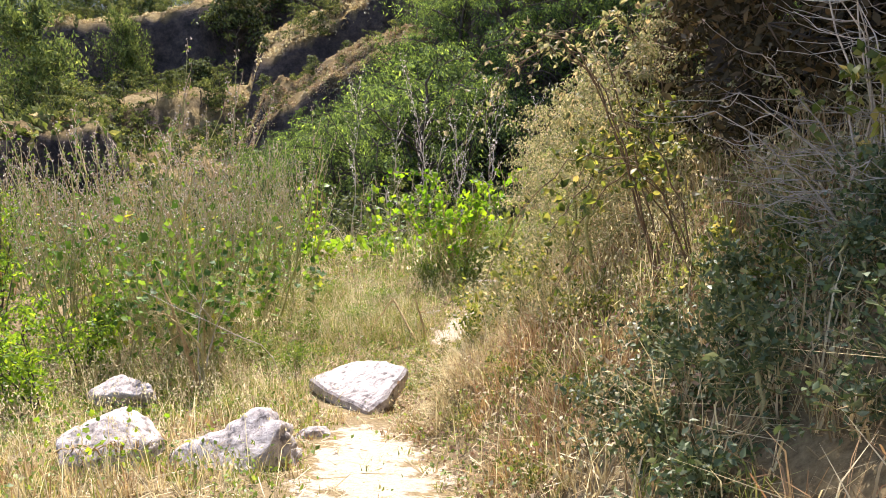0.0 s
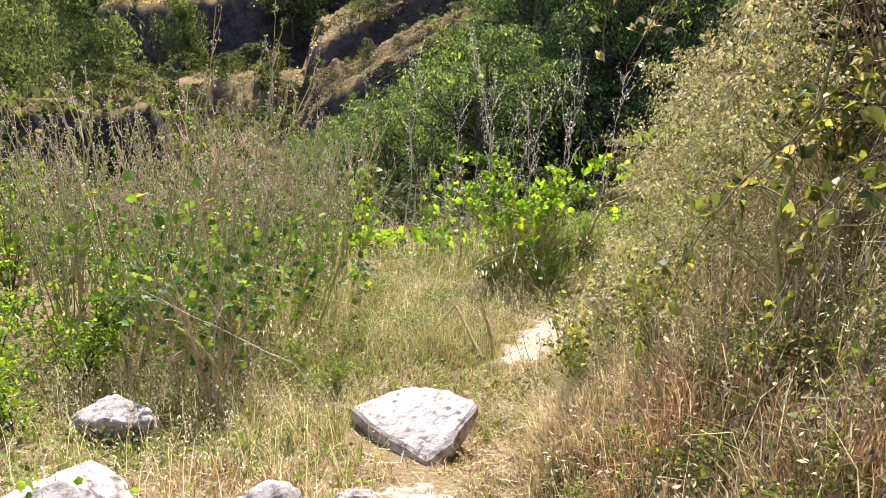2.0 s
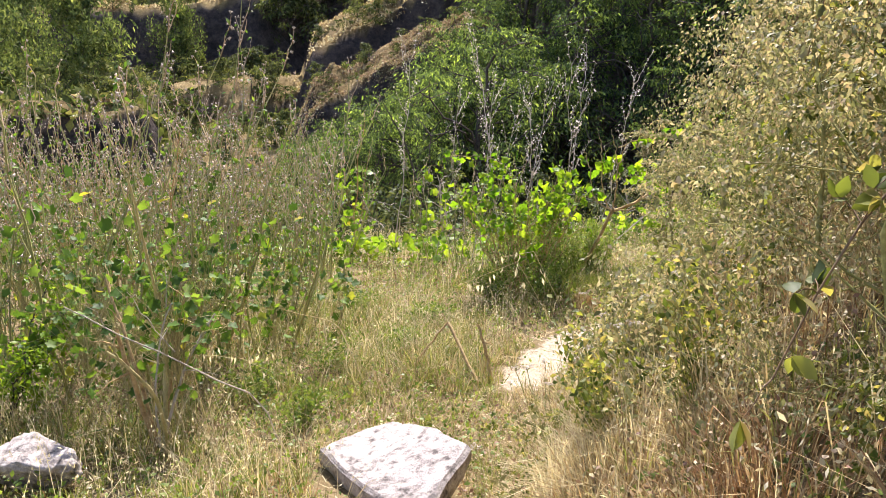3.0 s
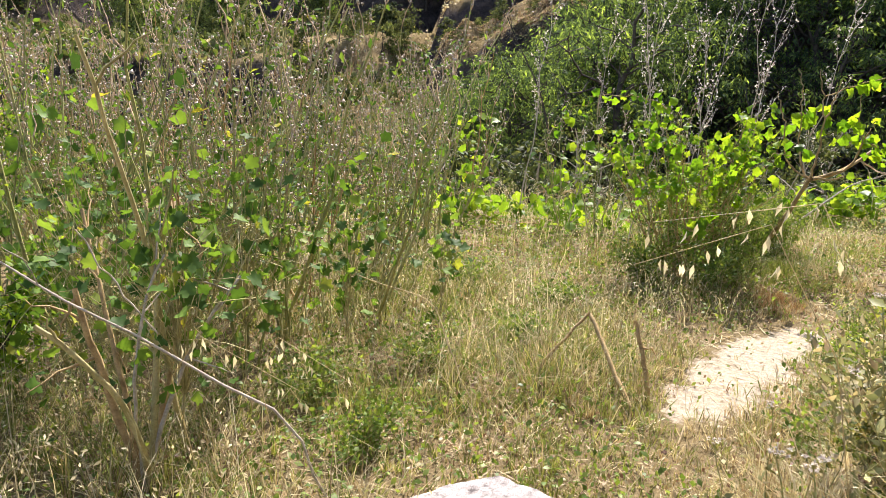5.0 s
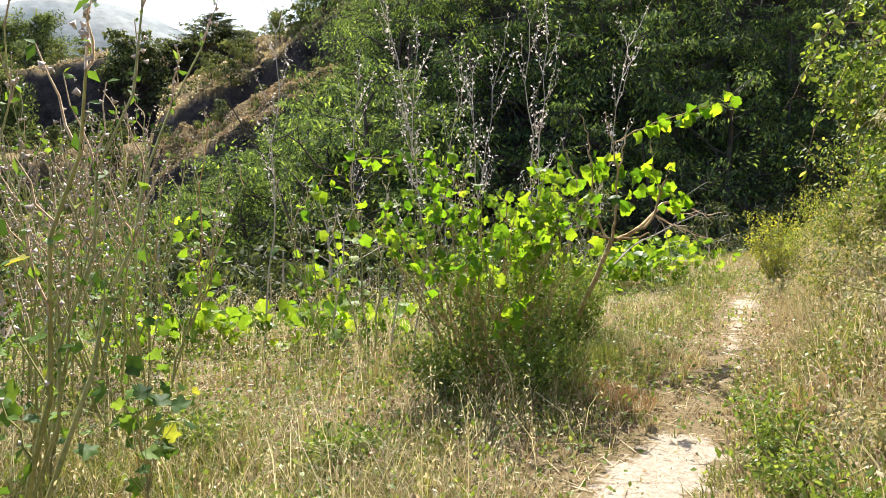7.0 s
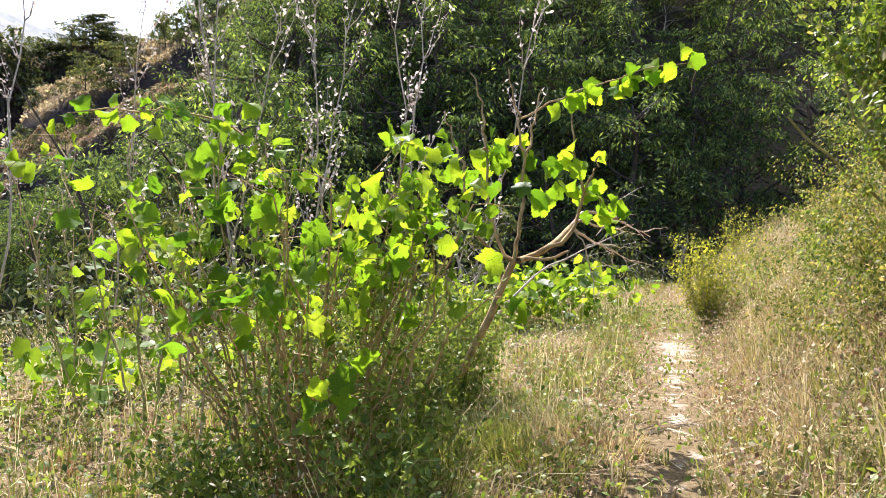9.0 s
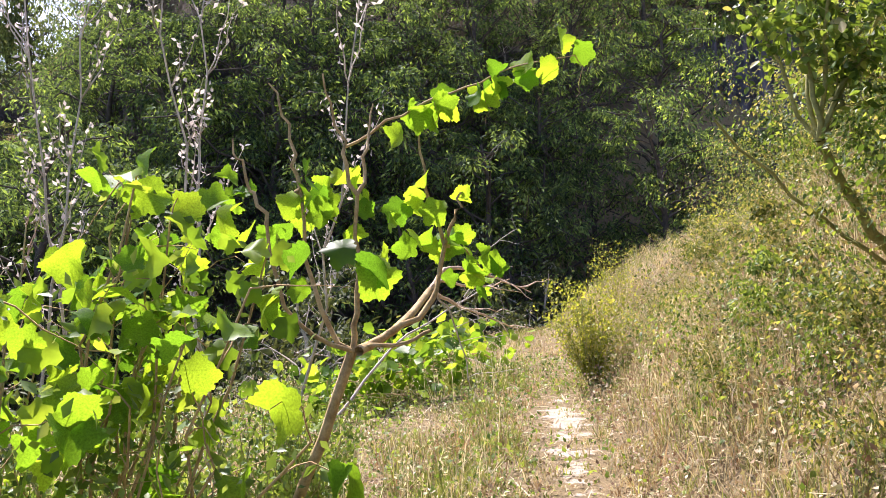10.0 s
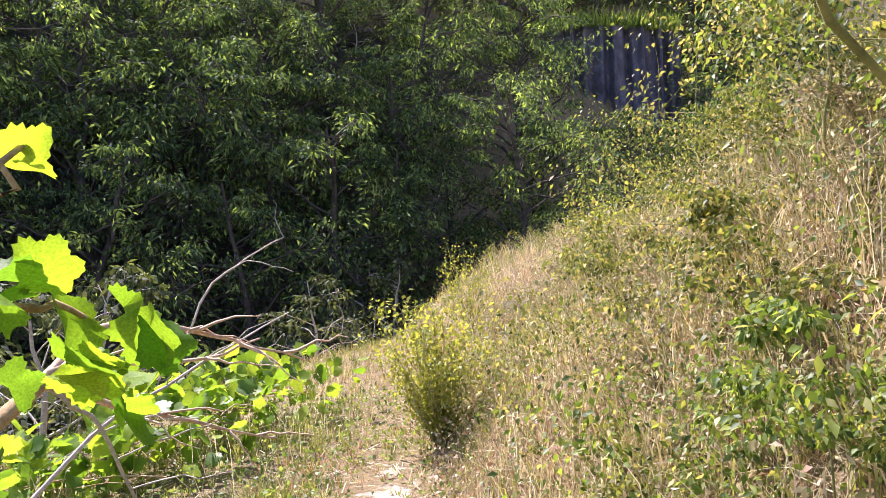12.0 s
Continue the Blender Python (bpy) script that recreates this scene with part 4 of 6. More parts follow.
def vine_sapling():
    """A leaning forked trunk with upright canes, lime leaves and a long level shoot."""
    r = np.random.RandomState(91)
    root = new("forked_vine")
    gz = float(land(1.40, 14.62))
    root.location = (1.40, 14.62, gz)
    o = np.array([1.40, 14.62, gz])
    fork = np.array([1.97, 14.50, 0.54]) - o
    wood = Geo()
    tube(wood, curve_pts((0, 0, -0.1), fork, (0.02, 0, -0.05), 8, r, 0.006), 0.030, 0.024, 7)
    ends = [((2.02, 14.52, 1.20), 0.015), ((2.46, 14.62, 0.98), 0.018), ((1.80, 14.62, 1.25), 0.013), ((2.30, 14.40, 0.62), 0.012), ((1.62, 14.5, 1.1), 0.012)]
    cane_tops = []
    for end, rad in ends:
        e = np.array(end) - o
        pts = tube(wood, curve_pts(fork - [0, 0, 0.01], e, ((e - fork) * [0.25, 0.25, -0.18]), 8, r, 0.01), rad, rad * 0.6, 6)
        cane_tops.append(pts[-1])
    k = 0
    canes = [(cane_tops[1], (2.36, 14.66, 1.62)), (cane_tops[1], (2.56, 14.66, 1.25)), (cane_tops[0], (2.16, 14.72, 1.66)), (cane_tops[0], (1.9, 14.5, 1.75)), (cane_tops[2], (1.7, 14.7, 1.75)), (cane_tops[1], (2.72, 14.8, 0.86)), (cane_tops[4], (1.5, 14.6, 1.45)), (cane_tops[2], (2.0, 14.8, 1.3))]
    for a, b in canes:
        cane = Geo()
        pts = tube(cane, curve_pts(a, np.array(b) - o, r.normal(0, 0.04, 3), 10, r, 0.012), 0.011, 0.004, 5)
        part("cane", cane, BARK, root)
        for q in range(2, 10):
            if r.uniform() < 0.42 and pts[q][2] + gz < 1.3:
                hang_leaf(root, pts[q] + r.normal(0, 0.05, 3), r.uniform(0.09, 0.15), r, k)
                k += 1
    for c in ((2.62, 14.74, 0.86), (2.70, 14.80, 0.80), (2.74, 14.82, 0.74), (1.72, 14.7, 1.10), (1.85, 14.6, 1.15), (2.05, 14.6, 1.18), (2.2, 14.66, 1.05), (2.4, 14.66, 1.0), (2.3, 14.6, 1.22), (1.6, 14.62, 1.2), (1.95, 14.7, 1.32), (2.5, 14.7, 1.0)):
        for _ in range(3):
            hang_leaf(root, np.array(c) - o + r.normal(0, 0.06, 3), r.uniform(0.08, 0.135), r, k)
            k += 1
    shoot = curve_pts(np.array((2.02, 14.75, 1.45)) - o, np.array((2.95, 14.18, 1.80)) - o, (0, 0, 0.06), 16, r, 0.008)
    cane = Geo()
    tube(cane, shoot, 0.008, 0.002, 5)
    for q in range(4, 16):
        for _ in range(2 if q < 13 else 1):
            hang_leaf(root, shoot[q] + r.normal(0, 0.03, 3) - [0, 0, 0.02], r.uniform(0.11, 0.16) * (1.15 - 0.03 * q), r, k)
            k += 1
    for q in (6, 9, 12, 15):
        tube(cane, curve_pts(shoot[q], shoot[q] + r.normal(0, 0.03, 3) - [0, 0, 0.16], (0.03, 0, 0), 7, r, 0.01), 0.0025, 0.001, 3)
    part("trunk", wood, BARK, root, "tan forked trunk")
    part("shoot", cane, BARK, root)
    return tagged(root, "leaning forked grape vine with bright backlit leaves", "vine")


vine_sapling()


def low_vine(name, label, cx, cy, rx, ry, n, seed, size=0.13, height=0.4, mat=VINE_LOW):
    """Vine or creeper trailing over the ground: runners with upright leaf stalks."""
    r = np.random.RandomState(seed)
    root = new(name)
    root.location = (cx, cy, float(land(cx, cy)))
    run, leaf = Geo(), Geo()
    for k in range(9):
        a, b = r.uniform(-1, 1, 2), r.uniform(-1, 1, 2)
        p = np.linspace(a, b, 10) * [rx, ry]
        z = land(cx + p[:, 0], cy + p[:, 1]) - root.location.z
        tube(run, np.stack([p[:, 0], p[:, 1], z + height * 0.4 + r.normal(0, 0.03, 10)], -1), 0.006, 0.002, 4)
    lob = lobed(5, 2, seed)
    p = r.normal(0, 0.5, (n, 2)) * [rx, ry]
    z = land(cx + p[:, 0], cy + p[:, 1]) - root.location.z
    at = np.stack([p[:, 0], p[:, 1], z + height * r.uniform(0.25, 1.0, n)], -1)
    scatter(leaf, lob, at, size * r.uniform(0.6, 1.2, n), rand_dirs(n, r, -0.35, 0.6), rand_dirs(n, r, 0.5))
    tagged(part("runners", run, BARK, root), kind="stuff")
    tagged(part("leaves", leaf, mat, root), kind="stuff")
    return tagged(root, label, "vine", "low vines beyond the grass")


low_vine("trailing_vine", "bright green vine trailing low along the gully rim", -2.2, 15.6, 1.3, 0.5, 190, 610, 0.15, 0.5)
low_vine("trailing_vine", "bright green vine trailing low along the gully rim", -0.6, 16.0, 1.0, 0.5, 110, 611, 0.14, 0.45)
low_vine("trailing_vine", "bright green vine climbing on brush at the rim", -2.75, 17.4, 0.35, 0.3, 60, 612, 0.13, 1.6)
low_vine("trailing_vine", "bright green vine climbing on brush at the rim", -1.1, 16.9, 0.5, 0.4, 60, 613, 0.13, 1.2)
low_vine("trailing_vine", "green vine spreading under fallen branches", 3.4, 19.2, 1.0, 0.6, 170, 614, 0.14, 0.7)
low_vine("trailing_vine", "green vine spreading under fallen branches", 2.6, 18.9, 0.9, 0.5, 120, 615, 0.14, 0.5)


low_vine("trailing_vine", "green vine spreading under fallen branches", 4.0, 19.9, 0.9, 0.6, 150, 616, 0.13, 0.8)
low_vine("trailing_vine", "green vine spreading under fallen branches", 4.7, 20.6, 0.8, 0.6, 130, 617, 0.14, 0.7)


low_vine("creeper", "small bright creeper growing against the boulder", -1.1, 4.55, 0.35, 0.14, 34, 618, 0.042, 0.5, VINE_LOW)


def leafy_sprig(name, label, x, y, height, leaves, size, seed, spread=0.16, mat=MALLOW, lean=(0, 0)):
    """A young plant with one stem and a head of broad lobed leaves."""
    r = np.random.RandomState(seed)
    root = new(name)
    root.location = (x, y, float(land(x, y)))
    stem, leaf = Geo(), Geo()
    top = np.array([lean[0], lean[1], height])
    pts = tube(stem, curve_pts((0, 0, -0.03), top, (0.02, 0, 0), 8, r, 0.008), 0.008, 0.004, 5)
    at = top + r.normal(0, 0.75, (leaves, 3)) * [spread, spread, spread * 1.1]
    for p in at:
        tube(stem, curve_pts(pts[r.randint(3, 8)], p, (0, 0, 0.02), 4, r, 0.004), 0.003, 0.0018, 3)
    scatter(leaf, lobed(5, 2, seed, 0.2, 0.2), at, size * r.uniform(0.6, 1.2, leaves), rand_dirs(leaves, r, -0.2), rand_dirs(leaves, r, 1.3))
    part("stem", stem, STEM, root)
    part("leaves", leaf, mat, root)
    return tagged(root, label, "plant", "young broad-leaved plants")


leafy_sprig("young_plant", "young green plant with a head of lobed leaves", -1.24, 10.75, 0.68, 41, 0.089, 700)
leafy_sprig("young_plant", "young green plant with lobed leaves among weeds", -1.70, 9.9, 0.88, 35, 0.081, 701)
leafy_sprig("young_plant", "small green plant with dark lobed leaves", -1.56, 9.6, 0.66, 25, 0.074, 702, 0.1)
leafy_sprig("young_plant", "leafy green mallow with broad glossy leaves", -1.66, 7.85, 1.0, 130, 0.081, 703, 0.27)
leafy_sprig("young_plant", "leafy green mallow with broad glossy leaves", -2.2, 8.05, 0.9, 110, 0.081, 704, 0.3)
leafy_sprig("young_plant", "leafy green mallow with broad glossy leaves", -1.95, 8.9, 1.1, 95, 0.081, 705, 0.3)
leafy_sprig("young_plant", "leafy green mallow with broad glossy leaves", -2.7, 8.3, 0.95, 110, 0.081, 706, 0.3)
leafy_sprig("young_plant", "green plant with broad leaves among weeds", -2.4, 9.6, 1.0, 80, 0.074, 707, 0.3)
leafy_sprig("young_plant", "green plant with broad leaves among weeds", -3.2, 9.3, 1.2, 73, 0.074, 708, 0.32)
leafy_sprig("young_plant", "green plant with broad leaves among weeds", -4.2, 9.6, 1.2, 73, 0.074, 709, 0.35)
leafy_sprig("young_plant", "green plant with broad leaves among weeds", -3.0, 10.8, 1.0, 64, 0.074, 710, 0.35)


def green_sapling(x, y, height, seed):
    """A slender sapling with rows of pointed bright leaves."""
    r = np.random.RandomState(seed)
    root = new("green_sapling")
    root.location = (x, y, float(land(x, y)))
    leaf = Geo()
    for k in range(7):
        wood = Geo()
        a = r.uniform(0, 6.283)
        end = np.array([math.cos(a) * 0.55, math.sin(a) * 0.55, height * r.uniform(0.5, 1)])
        pts = tube(wood, curve_pts((0, 0, -0.04), end, (0, 0, 0.1), 10, r, 0.012), 0.01, 0.003, 5)
        for q in range(2, 10):
            for _ in range(2):
                tip = pts[q] + rand_dirs(1, r, 0.0, 0.4)[0] * r.uniform(0.12, 0.3)
                tw = tube(wood, curve_pts(pts[q], tip, (0, 0, 0.03), 5, r, 0.004), 0.003, 0.001, 3)
                n = 13
                scatter(leaf, LEAF4, tw[r.randint(1, 5, n)] + r.normal(0, 0.02, (n, 3)), r.uniform(0.04, 0.075, n), rand_dirs(n, r, -0.4), rand_dirs(n, r, 0.7))
        part("stem", wood, DARK_BARK, root)
    part("leaves", leaf, VINE_LOW, root)
    return tagged(root, "bright green leafy sapling beside the boulders", "sapling", "green saplings")


green_sapling(-3.1, 6.9, 1.25, 720)
green_sapling(-3.9, 7.5, 1.5, 721)
green_sapling(-3.4, 8.2, 1.2, 722)
green_sapling(-6.6, 11.5, 2.2, 723)


def stick(name, label, pts, r0, r1, mat, seed, twigs=0):
    """A dead stick or branch along a few bends, with side twigs."""
    r = np.random.RandomState(seed)
    g = Geo()
    p = np.array(pts, float)
    t = np.linspace(0, 1, 12)
    line = np.stack([np.interp(t, np.linspace(0, 1, len(p)), p[:, c]) for c in range(3)], -1) + r.normal(0, 0.006, (12, 3))
    tube(g, line, r0, r1, 6)
    for k in range(twigs):
        q = r.randint(3, 12)
        tip = line[q] + unit((line[-1] - line[0])[None])[0] * r.uniform(0.1, 0.4) + r.normal(0, 0.14, 3)
        tube(g, curve_pts(line[q], tip, (0, 0, 0.02), 6, r, 0.008), r1 * 0.9, r1 * 0.3, 4)
    ob = new(name, g.mesh(name, mat))
    return tagged(ob, label, "stick", "dead sticks")


def gz(x, y, h=0.0):
    return (x, y, float(land(x, y)) + h)


stick("broken_stick", "snapped dead stalk bent over in the grass", [gz(-0.24, 9.75, -0.03), gz(-0.16, 9.85, 0.2), (0.08, 10.1, 0.15)], 0.012, 0.011, BARK, 1)
stick("broken_stick", "snapped dead stalk bent over in the grass", [(0.08, 10.1, 0.15), gz(0.30, 9.8, 0.2), gz(0.52, 9.5, -0.03)], 0.015, 0.017, BARK, 2)
stick("broken_stick", "upright dead stub beside bare earth", [gz(0.57, 9.8, -0.05), gz(0.48, 9.85, 0.3), gz(0.40, 9.9, 0.55)], 0.020, 0.013, BARK, 3, 1)
stick("fallen_branch", "bare grey branch sticking out of the brush", [gz(2.2, 16.6, 0.3), gz(2.9, 17.0, 0.9), gz(4.0, 17.6, 1.25)], 0.014, 0.004, GREY_TWIG, 6, 5)
stick("fallen_branch", "bare dark branch standing up from the brush", [(-1.6, 19.0, -0.6), (-2.0, 18.9, 0.9), (-2.7, 18.8, 2.2)], 0.03, 0.006, DARK_BARK, 7, 9)
stick("dry_stalk", "long pale dry stalk leaning across the weeds", [gz(-0.80, 7.8, -0.02), (-0.96, 7.64, 0.36), (-1.46, 7.40, 0.72), (-1.72, 7.22, 0.94), (-2.0, 7.1, 1.15)], 0.007, 0.004, GREY_TWIG, 8, 1)
stick("dry_stalk", "thin pale dry stalk caught in the weeds", [(-1.46, 7.45, 0.74), (-1.58, 7.35, 1.0), (-1.66, 7.26, 1.22)], 0.004, 0.003, GREY_TWIG, 18)
stick("dry_stalk", "thick leaning weed stem with peeling skin", [gz(-1.75, 8.0, -0.03), (-1.72, 7.75, 1.0), (-1.6, 7.3, 1.95)], 0.016, 0.008, STEM, 9, 4)


def stem_cluster():
    """The woody base of an old weed: thick curved stems from one root."""
    r = np.random.RandomState(41)
    root = new("woody_weed")
    o = np.array(gz(-1.70, 7.62, -0.04))
    root.location = o
    for k, (bend, end, rad, mat) in enumerate((((-1.82, 7.51, 0.50), (-1.88, 7.46, 0.88), 0.022, BARK), ((-1.69, 7.73, 0.42), (-1.77, 7.87, 1.10), 0.020, STEM), ((-1.55, 7.35, 0.40), (-1.74, 7.10, 0.86), 0.018, STEM), ((-1.74, 7.95, 0.45), (-1.74, 8.26, 0.95), 0.016, BARK), ((-1.9, 7.7, 0.5), (-2.2, 7.9, 1.1), 0.016, BARK), ((-1.60, 7.8, 0.4), (-1.45, 8.1, 0.8), 0.013, GREY_TWIG), ((-1.66, 7.55, 0.5), (-1.60, 7.70, 1.0), 0.010, GREY_TWIG))):
        g = Geo()
        p = np.array([o, bend, end]) - o
        t = np.linspace(0, 1, 12)[:, None]
        line = p[0] * (1 - t) ** 2 + (2 * p[1] - 0.5 * (p[0] + p[2])) * 2 * t * (1 - t) + p[2] * t**2
        tube(g, line + r.normal(0, 0.004, (12, 3)), rad, rad * 0.55, 7)
        for q in (6, 8, 10):
            tip = line[q] + rand_dirs(1, r, 0.5)[0] * r.uniform(0.15, 0.35)
            tube(g, curve_pts(line[q], tip, (0, 0, 0.02), 6, r, 0.006), rad * 0.4, 0.002, 5)
        part("stem", g, mat, root)
    tagged(root, "old weed with thick curved woody stems", "weed")


stem_cluster()


def forked_branch():
    """A dead vine branch that forks into level grey-brown twigs."""
    r = np.random.RandomState(43)
    root = new("forked_branch")
    o = np.array((2.02, 14.46, 0.55))
    root.location = o
    limb = Geo()
    trunk = np.array([o - [0.04, 0.03, 0.01], (2.22, 14.74, 0.56), (2.42, 15.0, 0.62), (2.58, 15.21, 0.70)]) - o
    t = np.linspace(0, 1, 9)
    tube(limb, np.stack([np.interp(t, np.linspace(0, 1, 4), trunk[:, c]) for c in range(3)], -1), 0.022, 0.019, 7)
    part("limb", limb, BARK, root)
    f = trunk[-1]
    for pts, rad in ((((2.71, 15.32, 0.81), (2.9, 15.4, 0.79), (3.08, 15.45, 0.72), (3.37, 15.55, 0.60)), 0.017), (((2.66, 15.24, 0.75), (2.8, 15.32, 0.70), (2.99, 15.41, 0.67), (3.2, 15.5, 0.70)), 0.0125), (((2.72, 15.27, 0.62), (2.89, 15.34, 0.54), (3.05, 15.38, 0.47), (3.22, 15.43, 0.40)), 0.0125), (((2.7, 15.25, 0.58), (2.76, 15.28, 0.45), (2.81, 15.30, 0.3), (2.84, 15.3, 0.1)), 0.007)):
        g = Geo()
        p = np.concatenate([[f], np.array(pts) - o])
        t = np.linspace(0, 1, 14)
        line = np.stack([np.interp(t, np.linspace(0, 1, 5), p[:, c]) for c in range(3)], -1)
        line[1:-1] = (line[:-2] + 2 * line[1:-1] + line[2:]) / 4 + r.normal(0, 0.004, (12, 3))
        tube(g, line, rad, 0.003, 6)
        for q in (4, 6, 8, 10, 12):
            tip = line[q] + np.array([r.uniform(0.05, 0.3), r.normal(0, 0.08), r.uniform(-0.15, 0.15)])
            tube(g, curve_pts(line[q], tip, (0, 0, 0.01), 7, r, 0.006), rad * 0.35, 0.0012, 4)
        part("branch", g, GREY_TWIG if rad < 0.01 else DRY_TWIG, root)
    tagged(root, "dead forked vine branch with level twigs", "branch", "dead sticks")


forked_branch()
stick("fallen_branch", "thin bare twig rising over the low vine", [(2.9, 15.5, 0.6), (3.1, 15.6, 0.9), (3.35, 15.7, 1.0)], 0.005, 0.002, GREY_TWIG, 44, 2)
stick("dry_stalk", "arching pale dry stalk over the grass", [gz(-0.55, 9.3, 0.02), (-0.95, 9.7, 0.2), (-1.5, 9.6, 0.36)], 0.006, 0.004, STRAW, 11)


# ---------------------------------------------------------------- bank
def bramble(seed, radius, height, canes=11, mat=BRAMBLE, wood=GREEN_BARK, leaf_size=0.07):
    """A mound of arching thorny canes with leaves in threes."""
    r = np.random.RandomState(seed)
    root = new("bramble")
    cane, leaf = Geo(), Geo()
    for k in range(canes):
        a = r.uniform(0, 6.283)
        out = radius * r.uniform(0.45, 1.1)
        b = np.array([r.normal(0, 0.12), r.normal(0, 0.12), -0.05])
        end = np.array([math.cos(a) * out, math.sin(a) * out, height * r.uniform(0.1, 0.75)])
        pts = tube(cane, curve_pts(b, end, (0, 0, height * r.uniform(0.3, 0.75)), 10, r, 0.018), r.uniform(0.004, 0.008), 0.002, 3)
        for q in range(2, 10):
            for _ in range(3):
                stalk = pts[q] + rand_dirs(1, r, 0.35)[0] * r.uniform(0.03, 0.16)
                n = r.randint(3, 6)
                axis = unit(rand_dirs(1, r, -0.1) + r.normal(0, 0.6, (n, 3)))
                scatter(leaf, WIDE2, np.repeat(stalk[None], n, 0), leaf_size * r.uniform(0.6, 1.25, n), axis, rand_dirs(n, r, 1.1))
    tagged(part("canes", cane, wood, root), kind="stuff")
    tagged(part("leaves", leaf, mat, root), kind="stuff")
    return tagged(root, "bramble mound with arching canes and small leaves", "bramble", "brambles on the bank")


brambles = [bramble(800, 0.8, 0.75), bramble(801, 0.95, 0.95), bramble(802, 0.7, 0.6, mat=GREYLEAF, leaf_size=0.05), bramble(803, 1.0, 1.1), bramble(804, 0.8, 0.8, mat=GREYLEAF, wood=RUST_STEM, leaf_size=0.045)]
for ob in (brambles[2], brambles[4]):
    tagged(ob, "half-dry bramble mound with grey-green leaves")
spots = []
for k in range(4000):
    y = RNG.uniform(1.5, 27)
    d = bank_foot(y) + 0.25 + 5.5 * RNG.uniform(0, 1) ** 1.5
    x = np.interp(y, PATH_Y, PATH_X) + d / 0.9
    if (y < 3 and d < 2.2) or d < 1.3 and RNG.uniform() < 0.3:
        continue
    if all((x - a) ** 2 + (y - b) ** 2 > (0.5 if d < 3.5 else 0.9) ** 2 for a, b in spots):
        spots.append((x, y))
near_spots = [p for p in spots if path_side(*p) < 1.9]
far_spots = [p for p in spots if path_side(*p) >= 1.9]
put_many(brambles, [p for p in far_spots[:105] if p[1] < 14.5], RNG, 0.62, 1.12, 0.03)
for x, y in [p for p in far_spots[:105] if p[1] >= 14.5 and path_side(*p) > 2.3]:
    copy_thing(brambles[RNG.randint(5)], pose(x, y, float(land(x, y)) - 0.02, 0, 0, RNG.uniform(0, 360)) @ Matrix.Scale(RNG.uniform(0.45, 0.7), 4))
for x, y in [p for k, p in enumerate(near_spots[:90]) if p[1] < 12.5 or (k % 3 == 0 and p[1] < 17)]:
    sc = RNG.uniform(0.32, 0.5) + 0.2 * max(0, path_side(x, y) - 1.0)
    copy_thing(brambles[RNG.randint(5)], pose(x, y, float(land(x, y)) - 0.02, 0, 0, RNG.uniform(0, 360)) @ Matrix.Scale(sc, 4))


def arching_bramble(label, start, ends, seed, leaf_size=0.075, mat=BRAMBLE):
    """Long single canes that arch out over the path, with large dark leaves."""
    r = np.random.RandomState(seed)
    root = new("arching_bramble")
    root.location = start
    o = np.array(start)
    leaf = Geo()
    for end, lift in ends:
        cane = Geo()
        pts = tube(cane, curve_pts((0, 0, -0.05), np.array(end) - o, (0, 0, lift), 18, r, 0.012), 0.006, 0.002, 5)
        for q in range(5, 18):
            for _ in range(2):
                stalk = pts[q] + rand_dirs(1, r, -0.1)[0] * r.uniform(0.04, 0.12)
                tube(cane, curve_pts(pts[q], stalk, (0, 0, 0.01), 4, r, 0.003), 0.002, 0.001, 3)
                n = r.randint(3, 6)
                axis = unit(rand_dirs(1, r, -0.3) + r.normal(0, 0.5, (n, 3)))
                scatter(leaf, LEAF6 if leaf_size > 0.045 else LEAF4, np.repeat(stalk[None], n, 0), leaf_size * r.uniform(0.6, 1.2, n), axis, rand_dirs(n, r, 0.9))
        part("cane", cane, CANE, root)
    tagged(part("leaves", leaf, mat, root), kind="stuff")
    return tagged(root, label, "bramble", "brambles on the bank")


arching_bramble("arching bramble cane with dark green leaves above the path", gz(2.7, 4.5), [((1.43, 4.18, 2.15), 0.75), ((1.75, 4.0, 2.35), 0.6), ((2.0, 5.0, 2.5), 0.7), ((1.85, 4.5, 2.0), 0.7)], 820, 0.055)
arching_bramble("tall bramble with pale dusty leaves on the bank", gz(2.9, 6.6), [((1.75, 6.9, 2.1), 1.2), ((2.2, 7.3, 2.6), 1.3), ((2.0, 6.2, 2.6), 1.3), ((2.8, 7.6, 2.9), 1.5), ((2.1, 7.9, 1.6), 1.4)], 821, 0.07, GREYLEAF)
arching_bramble("tall bramble with pale dusty leaves on the bank", gz(2.6, 8.4), [((1.8, 8.6, 1.2), 1.3), ((2.1, 9.2, 1.6), 1.5), ((3.0, 9.0, 2.4), 1.4), ((2.4, 8.0, 2.3), 1.4)], 822, 0.07, GREYLEAF)
arching_bramble("leafy bramble hanging over the side of the path", gz(3.1, 11.4), [((2.3, 11.5, 1.35), 1.0), ((2.4, 11.9, 1.75), 0.9), ((2.3, 11.15, 0.9), 1.1), ((2.7, 12.3, 1.9), 1.0), ((2.6, 11.0, 1.5), 1.0)], 823, 0.055, BANKLEAF)
arching_bramble("leafy bramble hanging over the side of the path", gz(3.5, 12.2), [((2.9, 12.1, 1.7), 1.1), ((3.0, 12.6, 2.2), 1.0), ((3.3, 11.7, 2.2), 1.0), ((2.9, 12.0, 1.1), 1.0)], 824, 0.055, BANKLEAF)


